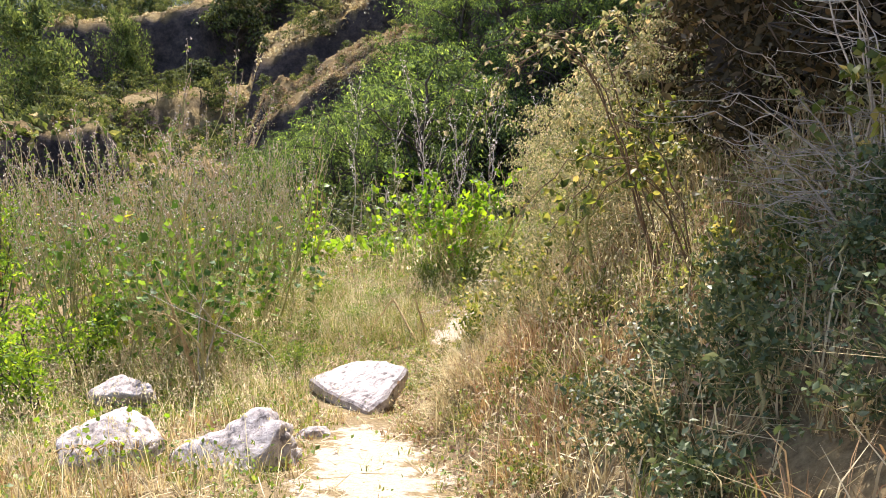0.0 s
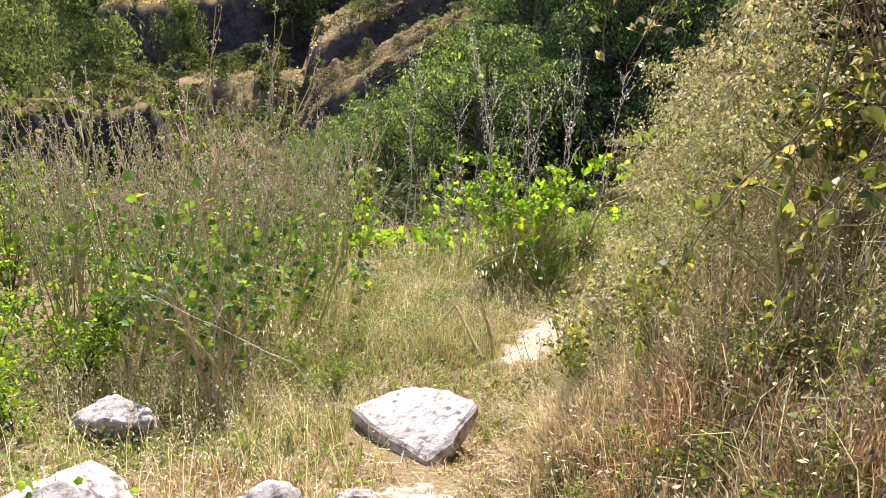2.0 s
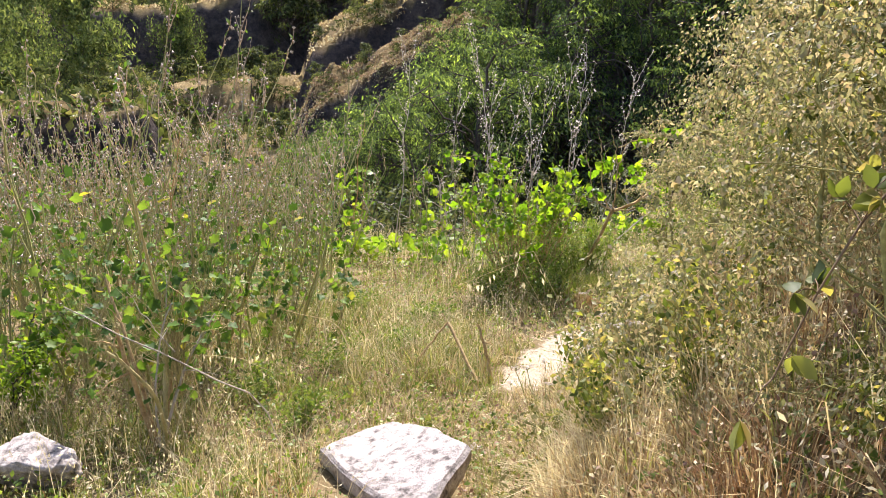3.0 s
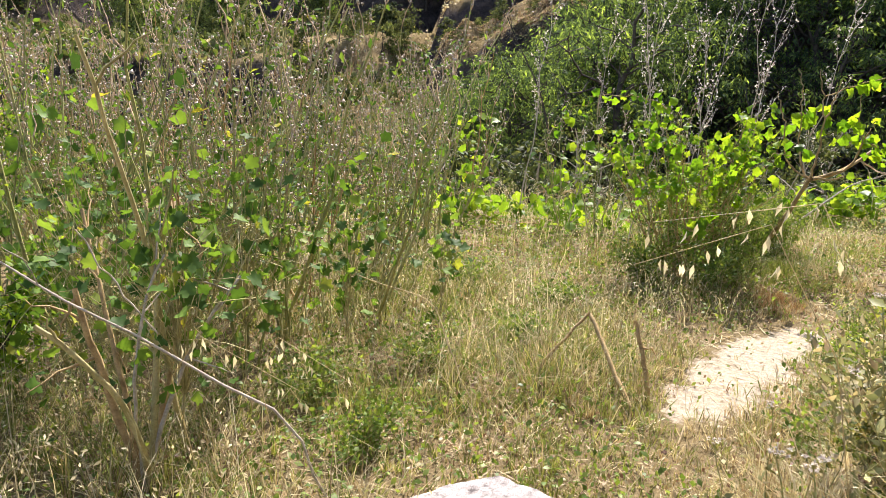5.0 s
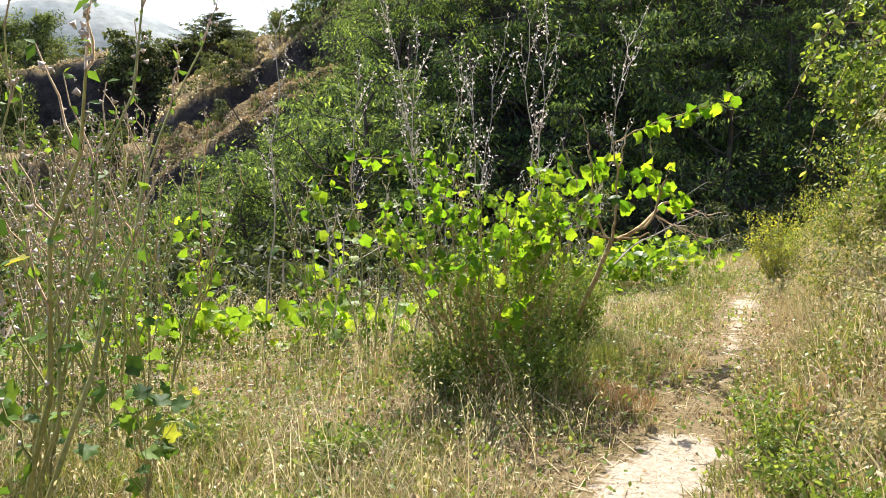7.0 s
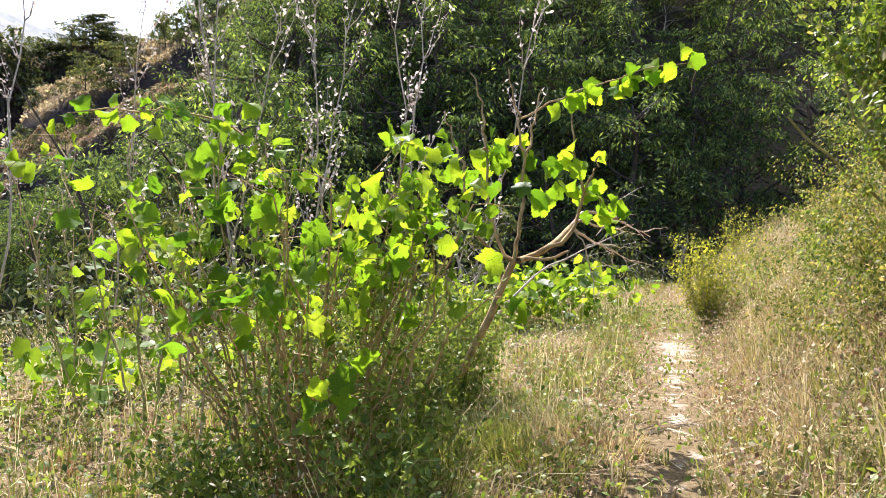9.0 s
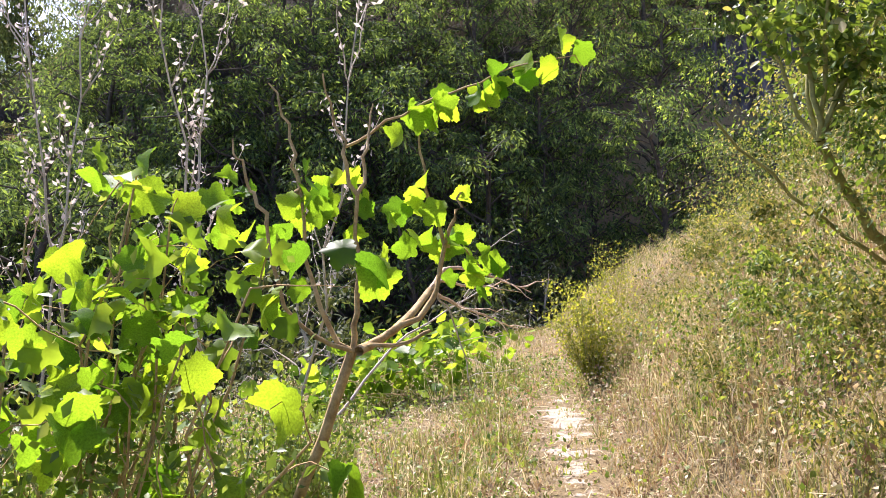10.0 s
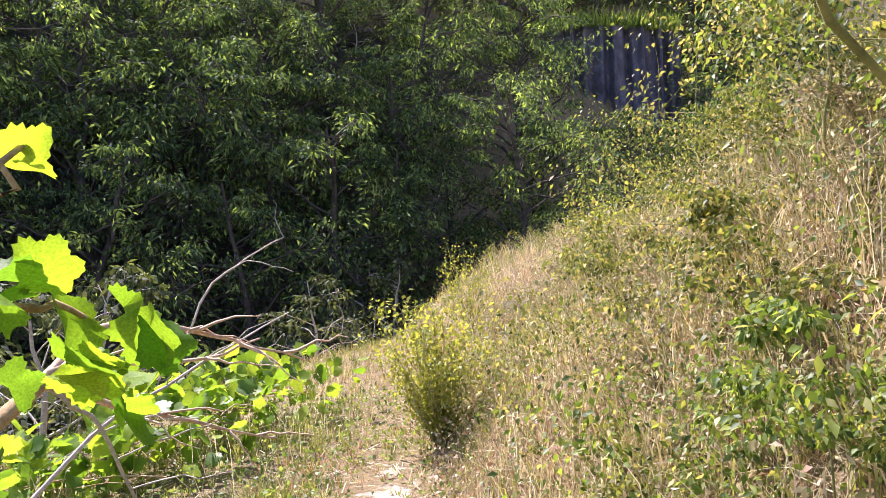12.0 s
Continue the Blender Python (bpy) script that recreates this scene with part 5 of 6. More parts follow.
arching_bramble("long arching cane with pale leaves high over the path", gz(2.55, 4.75), [((1.2, 4.25, 3.05), 0.95), ((1.45, 4.9, 3.0), 0.9), ((1.5, 5.6, 3.1), 0.9), ((1.35, 4.5, 2.95), 0.9), ((1.7, 5.2, 3.2), 0.85)], 825, 0.04, GREYLEAF)


def bank_shrub():
    """A shrub with a mossy green forked trunk and hanging leaves above the path."""
    r = np.random.RandomState(830)
    root = new("bank_shrub")
    o = np.array(gz(4.75, 13.98))
    root.location = o
    wood, leaf = Geo(), Geo()
    fork = np.array([3.78, 13.66, 1.38]) - o
    tube(wood, curve_pts((0, 0, -0.1), fork, (0.0, 0, -0.06), 9, r, 0.012), 0.030, 0.020, 8)
    tube(wood, curve_pts((-0.15, -0.1, -0.1), np.array([3.35, 13.8, 1.5]) - o, (0.0, 0, -0.05), 9, r, 0.015), 0.013, 0.006, 6)
    for end, rad in (((3.62, 13.62, 1.95), 0.015), ((3.7, 13.45, 2.2), 0.012), ((3.98, 13.58, 1.75), 0.014), ((4.1, 13.5, 2.1), 0.014), ((3.9, 13.95, 2.1), 0.012), ((3.5, 13.9, 2.2), 0.010), ((4.3, 13.7, 2.2), 0.012)):
        pts = tube(wood, curve_pts(fork, np.array(end) - o, (0, 0, 0.03), 9, r, 0.015), rad, 0.004, 5)
        for q in range(3, 9):
            for _ in range(3):
                tip = pts[q] + rand_dirs(1, r, 0.1)[0] * r.uniform(0.1, 0.32)
                tw = tube(wood, curve_pts(pts[q], tip, (0, 0, 0.03), 5, r, 0.006), 0.003, 0.001, 3)
                n = 13
                at = tw[r.randint(1, 5, n)] + r.normal(0, 0.03, (n, 3))
                keep = clear_of_walk(at + o, 0.4)
                at = at[keep]
                n = len(at)
                if n:
                    scatter(leaf, LEAF6, at, r.uniform(0.03, 0.062, n), rand_dirs(n, r, -0.4), rand_dirs(n, r, 0.8))
    part("trunk", wood, GREEN_BARK, root, "mossy green forked trunk")
    part("leaves", leaf, BANKLEAF, root)
    return tagged(root, "leafy shrub with a mossy forked trunk on the bank", "shrub")


bank_shrub()

# low half-dry brambles sprawling down the far bank
for k in range(105):
    y = 12.7 + 7.5 * RNG.uniform() ** 1.3
    d = 1.15 + 2.2 * RNG.uniform()
    x = np.interp(y, PATH_Y, PATH_X) + d / 0.9
    if clear_of_walk(on_land(np.array([x]), np.array([y]), 0.3), 0.75)[0]:
        copy_thing(brambles[(2, 4, 2, 4, 2, 3)[k % 6]], pose(x, y, float(land(x, y)) - 0.02, 0, 0, RNG.uniform(0, 360)) @ Matrix.Scale(RNG.uniform(0.42, 0.75) + 0.05 * d, 4))

# leafy mass hanging over the path from the bank
for k, (x, y, h, w) in enumerate(((3.35, 11.2, 1.7, 0.7), (3.7, 12.0, 2.0, 0.75), (4.05, 12.75, 1.9, 0.7), (3.0, 10.5, 1.4, 0.7), (4.2, 12.1, 2.2, 0.9), (4.6, 13.4, 1.0, 0.7), (3.1, 9.4, 1.5, 0.8), (2.75, 7.6, 1.7, 0.8), (2.7, 6.5, 1.7, 0.8), (3.4, 8.4, 2.0, 0.9), (6.3, 15.6, 1.2, 0.8), (5.0, 13.9, 1.5, 0.9), (5.7, 15.2, 1.4, 0.9), (4.6, 12.9, 1.8, 0.8), (6.6, 16.8, 1.0, 0.8), (5.3, 12.4, 2.2, 1.0), (5.9, 13.4, 2.0, 1.0), (6.9, 14.6, 1.8, 1.0), (3.6, 12.95, 0.75, 0.5), (4.25, 14.3, 0.8, 0.6), (5.0, 15.2, 0.9, 0.7), (3.95, 13.2, 1.1, 0.6), (5.6, 16.4, 0.8, 0.7), (2.0, 6.2, 2.1, 0.6), (2.15, 7.1, 2.2, 0.65), (2.35, 5.5, 2.2, 0.6), (2.3, 8.1, 2.1, 0.7), (2.7, 9.0, 2.1, 0.75), (2.9, 10.0, 1.7, 0.7), (1.95, 9.1, 2.35, 0.5), (2.25, 9.95, 1.9, 0.45))):
    ob = tree("bank_bush", "leafy tangled bush with dusty leaves on the bank", h, w, 890 + k, leaf=(BANKLEAF if k < 5 or k % 2 else BRAMBLE) if k < 6 or 9 < k < 23 else GREYLEAF, bark=GREEN_BARK, leaves=5200 if k < 23 else 6500, size=(0.024 if k in (5, 13, 18, 21) else 0.028) if k < 23 else 0.023, girth=0.4, limbs=26, trunk_frac=0.02, category="shrub", droop=0.6, template=LEAF6 if k in (0, 1, 2, 3, 10) else LEAF4)
    if k > 22:
        tagged(ob, "tall half-dry bush with dusty straw leaves on the bank")
    ob.location = gz(x, y, -0.05)
    tagged(ob, group="bushes on the bank")

# dark shaded thicket where the walk begins, under conifers that shade it
def conifer(x, y, height, spread, seed):
    """A dark conifer: thick trunk, whorls of long dead twigs that droop and turn up, dense dull foliage behind them.
    The upper crown is widened to shade the bank.
    """
    r = np.random.RandomState(seed)
    root = new("conifer")
    root.location = gz(x, y, -0.1)
    wood, dead, crown = Geo(), Geo(), Geo()
    spine = tube(wood, curve_pts((0, 0, -0.2), (0.1, 0.1, height), (0.05, 0, 0), 12, r, 0.02), 0.24, 0.03, 9)
    for k in range(150):
        f = 0.03 + 0.95 * (k + r.uniform()) / 150
        at = np.array([np.interp(f, np.linspace(0, 1, 12), spine[:, c]) for c in range(3)])
        # reach nearly doubles in the unseen upper crown, to throw shade below
        a, out = r.uniform(0, 6.283), spread * r.uniform(0.55, 1.05) * np.interp(f, [0, 0.42, 0.55, 0.8, 1.0], [1.0, 1.0, 1.9, 1.7, 0.5])
        end = at + np.array([math.cos(a) * out, math.sin(a) * out, out * r.uniform(-0.15, 0.4)])
        pts = tube(dead, curve_pts(at, end, (0, 0, -0.22 * out), 9, r, 0.012), 0.014, 0.003, 4)
        for q in range(3, 9):
            for _ in range(2):
                tip = pts[q] + np.array([math.cos(a) * 0.3, math.sin(a) * 0.3, 0]) * r.uniform(0.2, 1) + r.normal(0, 0.14, 3)
                tw = tube(dead, curve_pts(pts[q], tip, (0, 0, -0.05), 6, r, 0.006), 0.004, 0.0012, 3)
                if q < 8 or f > 0.45:
                    n = 26 if f < 0.45 else 34
                    scatter(crown, LEAF2, tw[r.randint(0, 6, n)] + r.normal(0, 0.07, (n, 3)), r.uniform(0.05, 0.12, n) * (1 if f < 0.45 else 1.7), rand_dirs(n, r, -0.2), rand_dirs(n, r, 0.6))
    part("trunk", wood, DARK_BARK, root)
    tagged(part("dead_twigs", dead, DEAD_TWIG, root, "long brown dead twigs"), kind="stuff")
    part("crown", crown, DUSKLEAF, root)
    return tagged(root, "tall dark conifer with drooping dead lower twigs, crown widened for shade", "tree")


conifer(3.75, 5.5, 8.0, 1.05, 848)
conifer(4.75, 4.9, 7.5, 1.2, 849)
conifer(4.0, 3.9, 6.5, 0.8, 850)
# added behind the bushes, mostly unseen, to shade the bank
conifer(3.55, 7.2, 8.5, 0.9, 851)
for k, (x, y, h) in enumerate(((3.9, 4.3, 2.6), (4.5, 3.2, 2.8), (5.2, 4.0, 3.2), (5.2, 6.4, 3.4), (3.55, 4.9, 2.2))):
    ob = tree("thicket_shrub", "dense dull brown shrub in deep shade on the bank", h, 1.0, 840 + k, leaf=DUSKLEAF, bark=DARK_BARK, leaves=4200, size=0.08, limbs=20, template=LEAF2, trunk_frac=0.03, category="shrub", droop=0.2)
    ob.location = gz(x, y, -0.05)
    tagged(ob, group="dark thicket on the bank")


def dead_shrub():
    """Long bare twigs sweeping out from one side, bleached by the sun."""
    r = np.random.RandomState(850)
    root = new("dead_shrub")
    o = np.array(gz(2.98, 3.35))
    root.location = o
    tw = Geo()
    for k in range(30):
        b = np.array([r.normal(0, 0.06), r.normal(0, 0.06), 0])
        end = np.array([r.uniform(-0.75, 0.9), r.uniform(-0.45, 0.3), r.uniform(0.35, 2.0)])
        pts = tube(tw, curve_pts(b, end, (0.22, 0, -0.05), 12, r, 0.012), 0.007, 0.002, 4)
        for q in range(3, 12):
            for _ in range(2):
                tip = pts[q] + np.array([r.uniform(-0.42, 0.1), r.normal(0, 0.12), r.uniform(-0.05, 0.16)])
                tube(tw, curve_pts(pts[q], tip, (0, 0, -0.03), 6, r, 0.008), 0.0028, 0.001, 3)
    tagged(part("twigs", tw, GREY_TWIG, root), kind="stuff")
    return tagged(root, "dead shrub of long bare bleached twigs", "shrub")


dead_shrub()


def stalk_weed(x, y, height, seed, lean=(0, 0)):
    """A stiff pale stalk with level side shoots of small grey-green leaves."""
    r = np.random.RandomState(seed)
    root = new("grey_weed")
    root.location = gz(x, y)
    stem, shoot, leaf = Geo(), Geo(), Geo()
    pts = tube(stem, curve_pts((0, 0, -0.05), (lean[0], lean[1], height), (0.02, 0, 0), 12, r, 0.008), 0.012, 0.004, 5)
    for q in range(1, 12):
        for _ in range(3):
            a, reach = r.uniform(0, 6.283), r.uniform(0.15, 0.42) * (1.1 - q / 16)
            tip = pts[q] + np.array([math.cos(a) * reach, math.sin(a) * reach, reach * r.uniform(-0.1, 0.6)])
            tw = tube(shoot, curve_pts(pts[q], tip, (0, 0, -0.04), 7, r, 0.008), 0.004, 0.0012, 3)
            n = 34
            at = tw[r.randint(1, 7, n)] + r.normal(0, 0.022, (n, 3))
            scatter(leaf, LEAF4, at, r.uniform(0.018, 0.045, n), rand_dirs(n, r, 0.2), rand_dirs(n, r, 1))
    part("stalk", stem, STEM, root, "pale stiff stalk")
    tagged(part("side_shoots", shoot, GREEN_BARK, root), kind="stuff")
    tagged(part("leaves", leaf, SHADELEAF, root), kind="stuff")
    return tagged(root, "grey-green weed with a pale stiff stalk", "weed", "grey weeds on the bank")


for k, (x, y, h, lean) in enumerate(((2.46, 2.55, 0.95, (-0.12, 0.1)), (2.75, 2.9, 0.9, (0.05, 0)), (2.3, 3.2, 0.7, (0, 0)), (2.9, 2.3, 0.8, (0, 0)), (2.15, 2.9, 0.5, (-0.05, 0)), (2.6, 3.5, 0.8, (0, 0)), (3.0, 3.1, 0.9, (0, 0)), (2.35, 3.8, 0.6, (0, 0)), (2.2, 2.4, 0.45, (0, 0)), (2.7, 2.2, 0.6, (0, 0)), (2.45, 3.0, 0.7, (0, 0)), (3.2, 2.7, 0.9, (0, 0)), (2.85, 3.6, 0.8, (0, 0)), (2.1, 3.5, 0.5, (0, 0)))):
    stalk_weed(x, y, 0.52 * h, 860 + k, lean)


def round_bush(name, label, x, y, height, radius, seed, mat, leaf=0.03, n_stems=26):
    r = np.random.RandomState(seed)
    root = new(name)
    root.location = gz(x, y)
    stem, lv = Geo(), Geo()
    for k in range(n_stems):
        a, out = r.uniform(0, 6.283), radius * r.uniform(0.15, 1)
        pts = tube(stem, curve_pts((0, 0, -0.03), (math.cos(a) * out, math.sin(a) * out, height * r.uniform(0.6, 1.05)), (0, 0, 0.03), 10, r, 0.012), 0.005, 0.0015, 4)
        n = 52
        q = r.randint(2, 10, n)
        scatter(lv, LEAF4, pts[q] + r.normal(0, 0.04, (n, 3)), leaf * r.uniform(0.6, 1.4, n), rand_dirs(n, r, 0.5), rand_dirs(n, r, 0.7))
    tagged(part("stems", stem, WEED_STEM, root), kind="stuff")
    tagged(part("leaves", lv, mat, root), kind="stuff")
    return tagged(root, label, "bush")


round_bush("yellow_bush", "yellow-green broom-like bush at the path edge", 5.45, 18.35, 1.15, 0.6, 880, YELLOWBUSH, 0.036, 95)
round_bush("yellow_bush", "yellow-green broom-like bush on the bank", 7.2, 20.6, 1.1, 0.5, 881, YELLOWBUSH)
round_bush("yellow_bush", "yellow-green broom-like bush on the bank", 7.4, 18.6, 0.7, 0.45, 882, YELLOWBUSH)
for k, (x, y, high) in enumerate(((1.35, 6.6, 0.75), (1.6, 7.0, 0.8), (1.5, 7.5, 0.7), (1.75, 6.3, 0.85), (1.45, 8.0, 0.6), (1.95, 7.6, 0.8), (1.7, 8.4, 0.6))):
    round_bush("dusty_herb", "leaning herb with pale dusty leaves on the bank", x, y, high, 0.35, 885 + k, GREYLEAF if k % 3 else BRAMBLE, 0.042, 16)
for k, (x, y, high) in enumerate(((1.05, 13.75, 0.95), (1.4, 14.15, 0.95), (1.65, 14.75, 0.9), (0.95, 14.4, 1.1), (1.9, 15.3, 0.8), (0.6, 14.0, 1.1))):
    round_bush("undergrowth", "small-leaved green undergrowth round the vine stems", x, y, high, 0.42, 895 + k, HERB, 0.034, 44)
round_bush("low_bush", "low dark green bush at the foot of the vine", 0.95, 12.75, 0.6, 0.55, 883, HERB, 0.04, 30)
round_bush("low_bush", "low dark green bush at the foot of the vine", 0.35, 12.95, 0.55, 0.5, 884, HERB, 0.04, 30)


def umbel(x, y, height, seed, lean):
    """A thin stalk with a flat head of small white flowers."""
    r = np.random.RandomState(seed)
    root = new("white_flower")
    root.location = gz(x, y)
    stalk, head = Geo(), Geo()
    pts = tube(stalk, curve_pts((0, 0, -0.03), (lean[0], lean[1], height), (0.02, 0, 0), 9, r, 0.006), 0.004, 0.002, 4)
    for k in range(11):
        a, rad = r.uniform(0, 6.283), r.uniform(0.008, 0.034)
        tip = pts[-1] + np.array([math.cos(a) * rad, math.sin(a) * rad, 0.03 + r.normal(0, 0.003)])
        tube(stalk, curve_pts(pts[-1], tip, (0, 0, 0.004), 3, r, 0.001), 0.001, 0.0007, 3)
        scatter(head, LEAF4, np.repeat(tip[None], 7, 0), r.uniform(0.007, 0.012, 7), rand_dirs(7, r, 0.2, 0.4), rand_dirs(7, r, 1.6))
    for q in (2, 3, 4, 5):
        scatter(stalk, LEAF2, np.repeat(pts[q][None], 5, 0), r.uniform(0.03, 0.08, 5), rand_dirs(5, r, 0.3), rand_dirs(5, r, 0.8))
    part("stalk", stalk, WEED_STEM, root)
    part("flower_head", head, FLUFF, root, "flat head of small white flowers")
    tagged(root, "thin stalk with a flat white flower head", "flower", "white flowers on the bank")


FLOWERS = np.random.RandomState(61)
for k in range(22):
    umbel(FLOWERS.uniform(0.95, 1.75), FLOWERS.uniform(6.3, 8.1), FLOWERS.uniform(0.4, 0.8), 1000 + k, FLOWERS.normal(0, 0.12, 2))

# ---------------------------------------------------------------- grass
def grow(n, x0, x1, y0, y1, seed, keep):
    r = np.random.RandomState(seed)
    x, y = r.uniform(x0, x1, n), r.uniform(y0, y1, n)
    k = keep(x, y, r.uniform(0, 1, n))
    return x[k], y[k], r


def off_path(x, y, u, soft=0.25):
    d = np.abs(path_side(x, y)) - path_width(y) + 0.08 * wave(x, y, 3.0, 17)
    slab = ((x - 0.03) ** 2 + (y - 7.35) ** 2) < 0.5**2
    thin = np.where(path_width(y) < 0.05, 1.0, np.where(y > 12, 0.3, 0.06))
    return (u < np.clip(d / soft, thin, 1)) & ~slab & (gully(x, y) < 6)


def green_zone(x, y):
    """Where the sward is green rather than straw."""
    return 0.47 + 0.62 * wave(x, y, 0.9, 51) + 0.35 * wave(x, y, 3.4, 53) + 0.30 * np.exp(-(((x + 0.5) / 1.2) ** 2 + ((y - 11.6) / 1.5) ** 2)) + 0.6 * np.exp(-(((x - 2.0) / 0.45) ** 2 + ((y - 11.2) / 0.9) ** 2)) + 0.25 * sstep(-1, -2.5, x) + 0.3 * sstep(0.9, 0.2, x) * sstep(7.0, 8.5, y) + 0.28 * sstep(-0.1, -0.6, path_side(x, y)) * sstep(11.5, 13, y) + 0.3 * sstep(0.3, 0.9, path_side(x, y)) * sstep(8.5, 10, y) * sstep(14, 12, y) - 0.3 * sstep(0.5, 1.5, path_side(x, y)) * sstep(12, 8, y)


def sward(name, label, mat, tufts, per, seed, hmin, hmax, wid, pick, box=(-7.0, 11.0, 0.8, 27), lean=0.35):
    """Grass in tufts: blades rise from a small foot and fall outward; tufts differ in height and slant."""
    x, y, r = grow(tufts, box[0], box[1], box[2], box[3], seed, lambda x, y, u: off_path(x, y, u) & pick(x, y))
    near = np.abs(path_side(x, y)) + 0.25 * np.clip(y - 13, 0, None)
    k = r.uniform(0, 1, len(x)) < np.clip(1.35 - near / 5.5, 0.22, 1)
    x, y = x[k], y[k]
    m = len(x)
    tall = np.clip(0.62 + 0.5 * wave(x, y, 1.9, 71) + 0.45 * sstep(0.3, 1.8, path_side(x, y)), 0.2, 1.35) * (0.45 + 0.55 * sstep(0.1, 0.7, np.abs(path_side(x, y)))) * r.uniform(0.45, 1.25, m)
    slant = r.normal(0, 0.16, (m, 2))
    t = np.repeat(np.arange(m), per)
    n = len(t)
    ang, rad = r.uniform(0, 6.283, n), r.uniform(0, 1, n) ** 0.7
    foot = 0.045 * rad
    bx, by = x[t] + np.cos(ang) * foot, y[t] + np.sin(ang) * foot
    h = r.uniform(hmin, hmax, n) * tall[t]
    out = np.stack([np.cos(ang) * rad * lean + slant[t, 0] + r.normal(0, 0.1, n), np.sin(ang) * rad * lean + slant[t, 1] + r.normal(0, 0.1, n), -0.12 * rad], -1) * h[:, None] * 1.3
    g = Geo()
    blades(g, on_land(bx, by, -0.01), h, out, r.uniform(0.55, 1.35, n) * wid, r, 0.6)
    return tagged(new(name, g.mesh(name, mat)), label, "grass", kind="stuff")


PICK = np.random.RandomState(3)


def zone(lo, hi):
    return lambda x, y: (lambda v: (v > lo) & (v < hi))(green_zone(x, y) + PICK.normal(0, 0.22, np.shape(x)))


sward("dry_grass", "dry straw-coloured grass in tangled tufts", STRAW, 30000, 11, 901, 0.10, 0.50, 0.0075, zone(-9, 0.55), lean=0.55)
sward("green_grass", "fine green grass mixed through the straw", GRASS, 28000, 11, 902, 0.08, 0.40, 0.007, zone(0.34, 9), lean=0.45)
sward("long_grass", "long thin straw stems arching over the sward", STRAW, 1500, 6, 921, 0.35, 0.85, 0.0042, lambda x, y: path_side(x, y) < 0.5, box=(-3.2, 1.6, 6.8, 13.0), lean=1.1)
sward("long_green_grass", "long green grass in loose tufts", GRASS, 2800, 9, 922, 0.25, 0.6, 0.0055, lambda x, y: (path_side(x, y) < 0.5) & (wave(x, y, 1.5, 55) + PICK.normal(0, 0.2, x.shape) > 0.0), box=(-3.0, 1.4, 7.4, 13.5), lean=0.7)
sward("path_side_grass", "mixed straw and green grass crowding the path", GRASS, 1700, 9, 923, 0.2, 0.5, 0.006, lambda x, y: (path_side(x, y) > 0.15) & (path_side(x, y) < 2.6), box=(0.8, 7.5, 9.3, 19.0), lean=0.6)
sward("path_side_straw", "pale straw crowding the path", STRAW, 2600, 9, 924, 0.2, 0.55, 0.0055, lambda x, y: (path_side(x, y) > 0.15) & (path_side(x, y) < 2.6), box=(0.8, 7.5, 9.3, 19.0), lean=0.8)
sward("dead_grass", "rusty dead grass in patches", RUSSET, 21000, 9, 903, 0.08, 0.42, 0.0065, lambda x, y: (wave(x, y, 1.1, 81) + PICK.normal(0, 0.25, x.shape)) > 0.2, lean=0.6)
sward("bank_grass", "tall dry grass standing on the bank", STRAW, 2600, 9, 904, 0.25, 0.75, 0.0065, lambda x, y: (path_side(x, y) > 0.8) & (y + 0.6 * x > 5.2) & (wave(x, y, 2.2, 97) + PICK.normal(0, 0.2, x.shape) > -0.1 + 0.9 * sstep(10.5, 13, y)), box=(1.0, 9.0, 1, 21), lean=0.6)
sward("dead_bank_grass", "rusty dead grass tangled on the bank", RUSSET, 3800, 9, 914, 0.2, 0.6, 0.0065, lambda x, y: (path_side(x, y) > 0.8) & (y + 0.6 * x > 5.2) & (wave(x, y, 2.2, 97) + PICK.normal(0, 0.2, x.shape) > -0.1 + 0.9 * sstep(10.5, 13, y)), box=(1.0, 9.0, 1, 21), lean=0.9)


def litter():
    """Fallen straw and broken stems lying flat."""
    x, y, r = grow(42000, -5, 7, 1, 21, 905, lambda x, y, u: (gully(x, y) < 1) & (u < 0.5 + 0.5 * np.clip((np.abs(path_side(x, y)) - 0.12) * 2.5, 0, 1)))
    n = len(x)
    g = Geo()
    axis = rand_dirs(n, r, 0.0, 0.15)
    scatter(g, (np.array([[-0.5, 0, 0], [0.5, 0, 0], [0.4, 1, 0.0], [-0.4, 1, 0.0]]) * [0.04, 1, 1], np.array([[0, 1, 2], [0, 2, 3]])), on_land(x, y, 0.012), r.uniform(0.05, 0.2, n), axis, rand_dirs(n, r, 3))
    tagged(new("straw_litter", g.mesh("straw_litter", STRAW)), "fallen straw and broken stems on the ground", "litter", kind="stuff")


litter()


def herbs():
    """Small green leaves low in the sward."""
    x, y, r = grow(90000, -5, 7, 1, 21, 906, lambda x, y, u: off_path(x, y, u, 0.5) & (green_zone(x, y) + 0.15 * wave(x, y, 4.0, 61) > 0.42 + 0.35 * (u - 0.5)))
    n = len(x)
    g = Geo()
    scatter(g, WIDE2, on_land(x, y) + np.stack([0 * x, 0 * x, r.uniform(0.02, 0.26, n) ** 1.2], -1), r.uniform(0.02, 0.055, n), rand_dirs(n, r, 0.3), rand_dirs(n, r, 1.5))
    tagged(new("herb_layer", g.mesh("herb_layer", HERB)), "small green herb leaves low in the grass", "herbs", kind="stuff")


herbs()


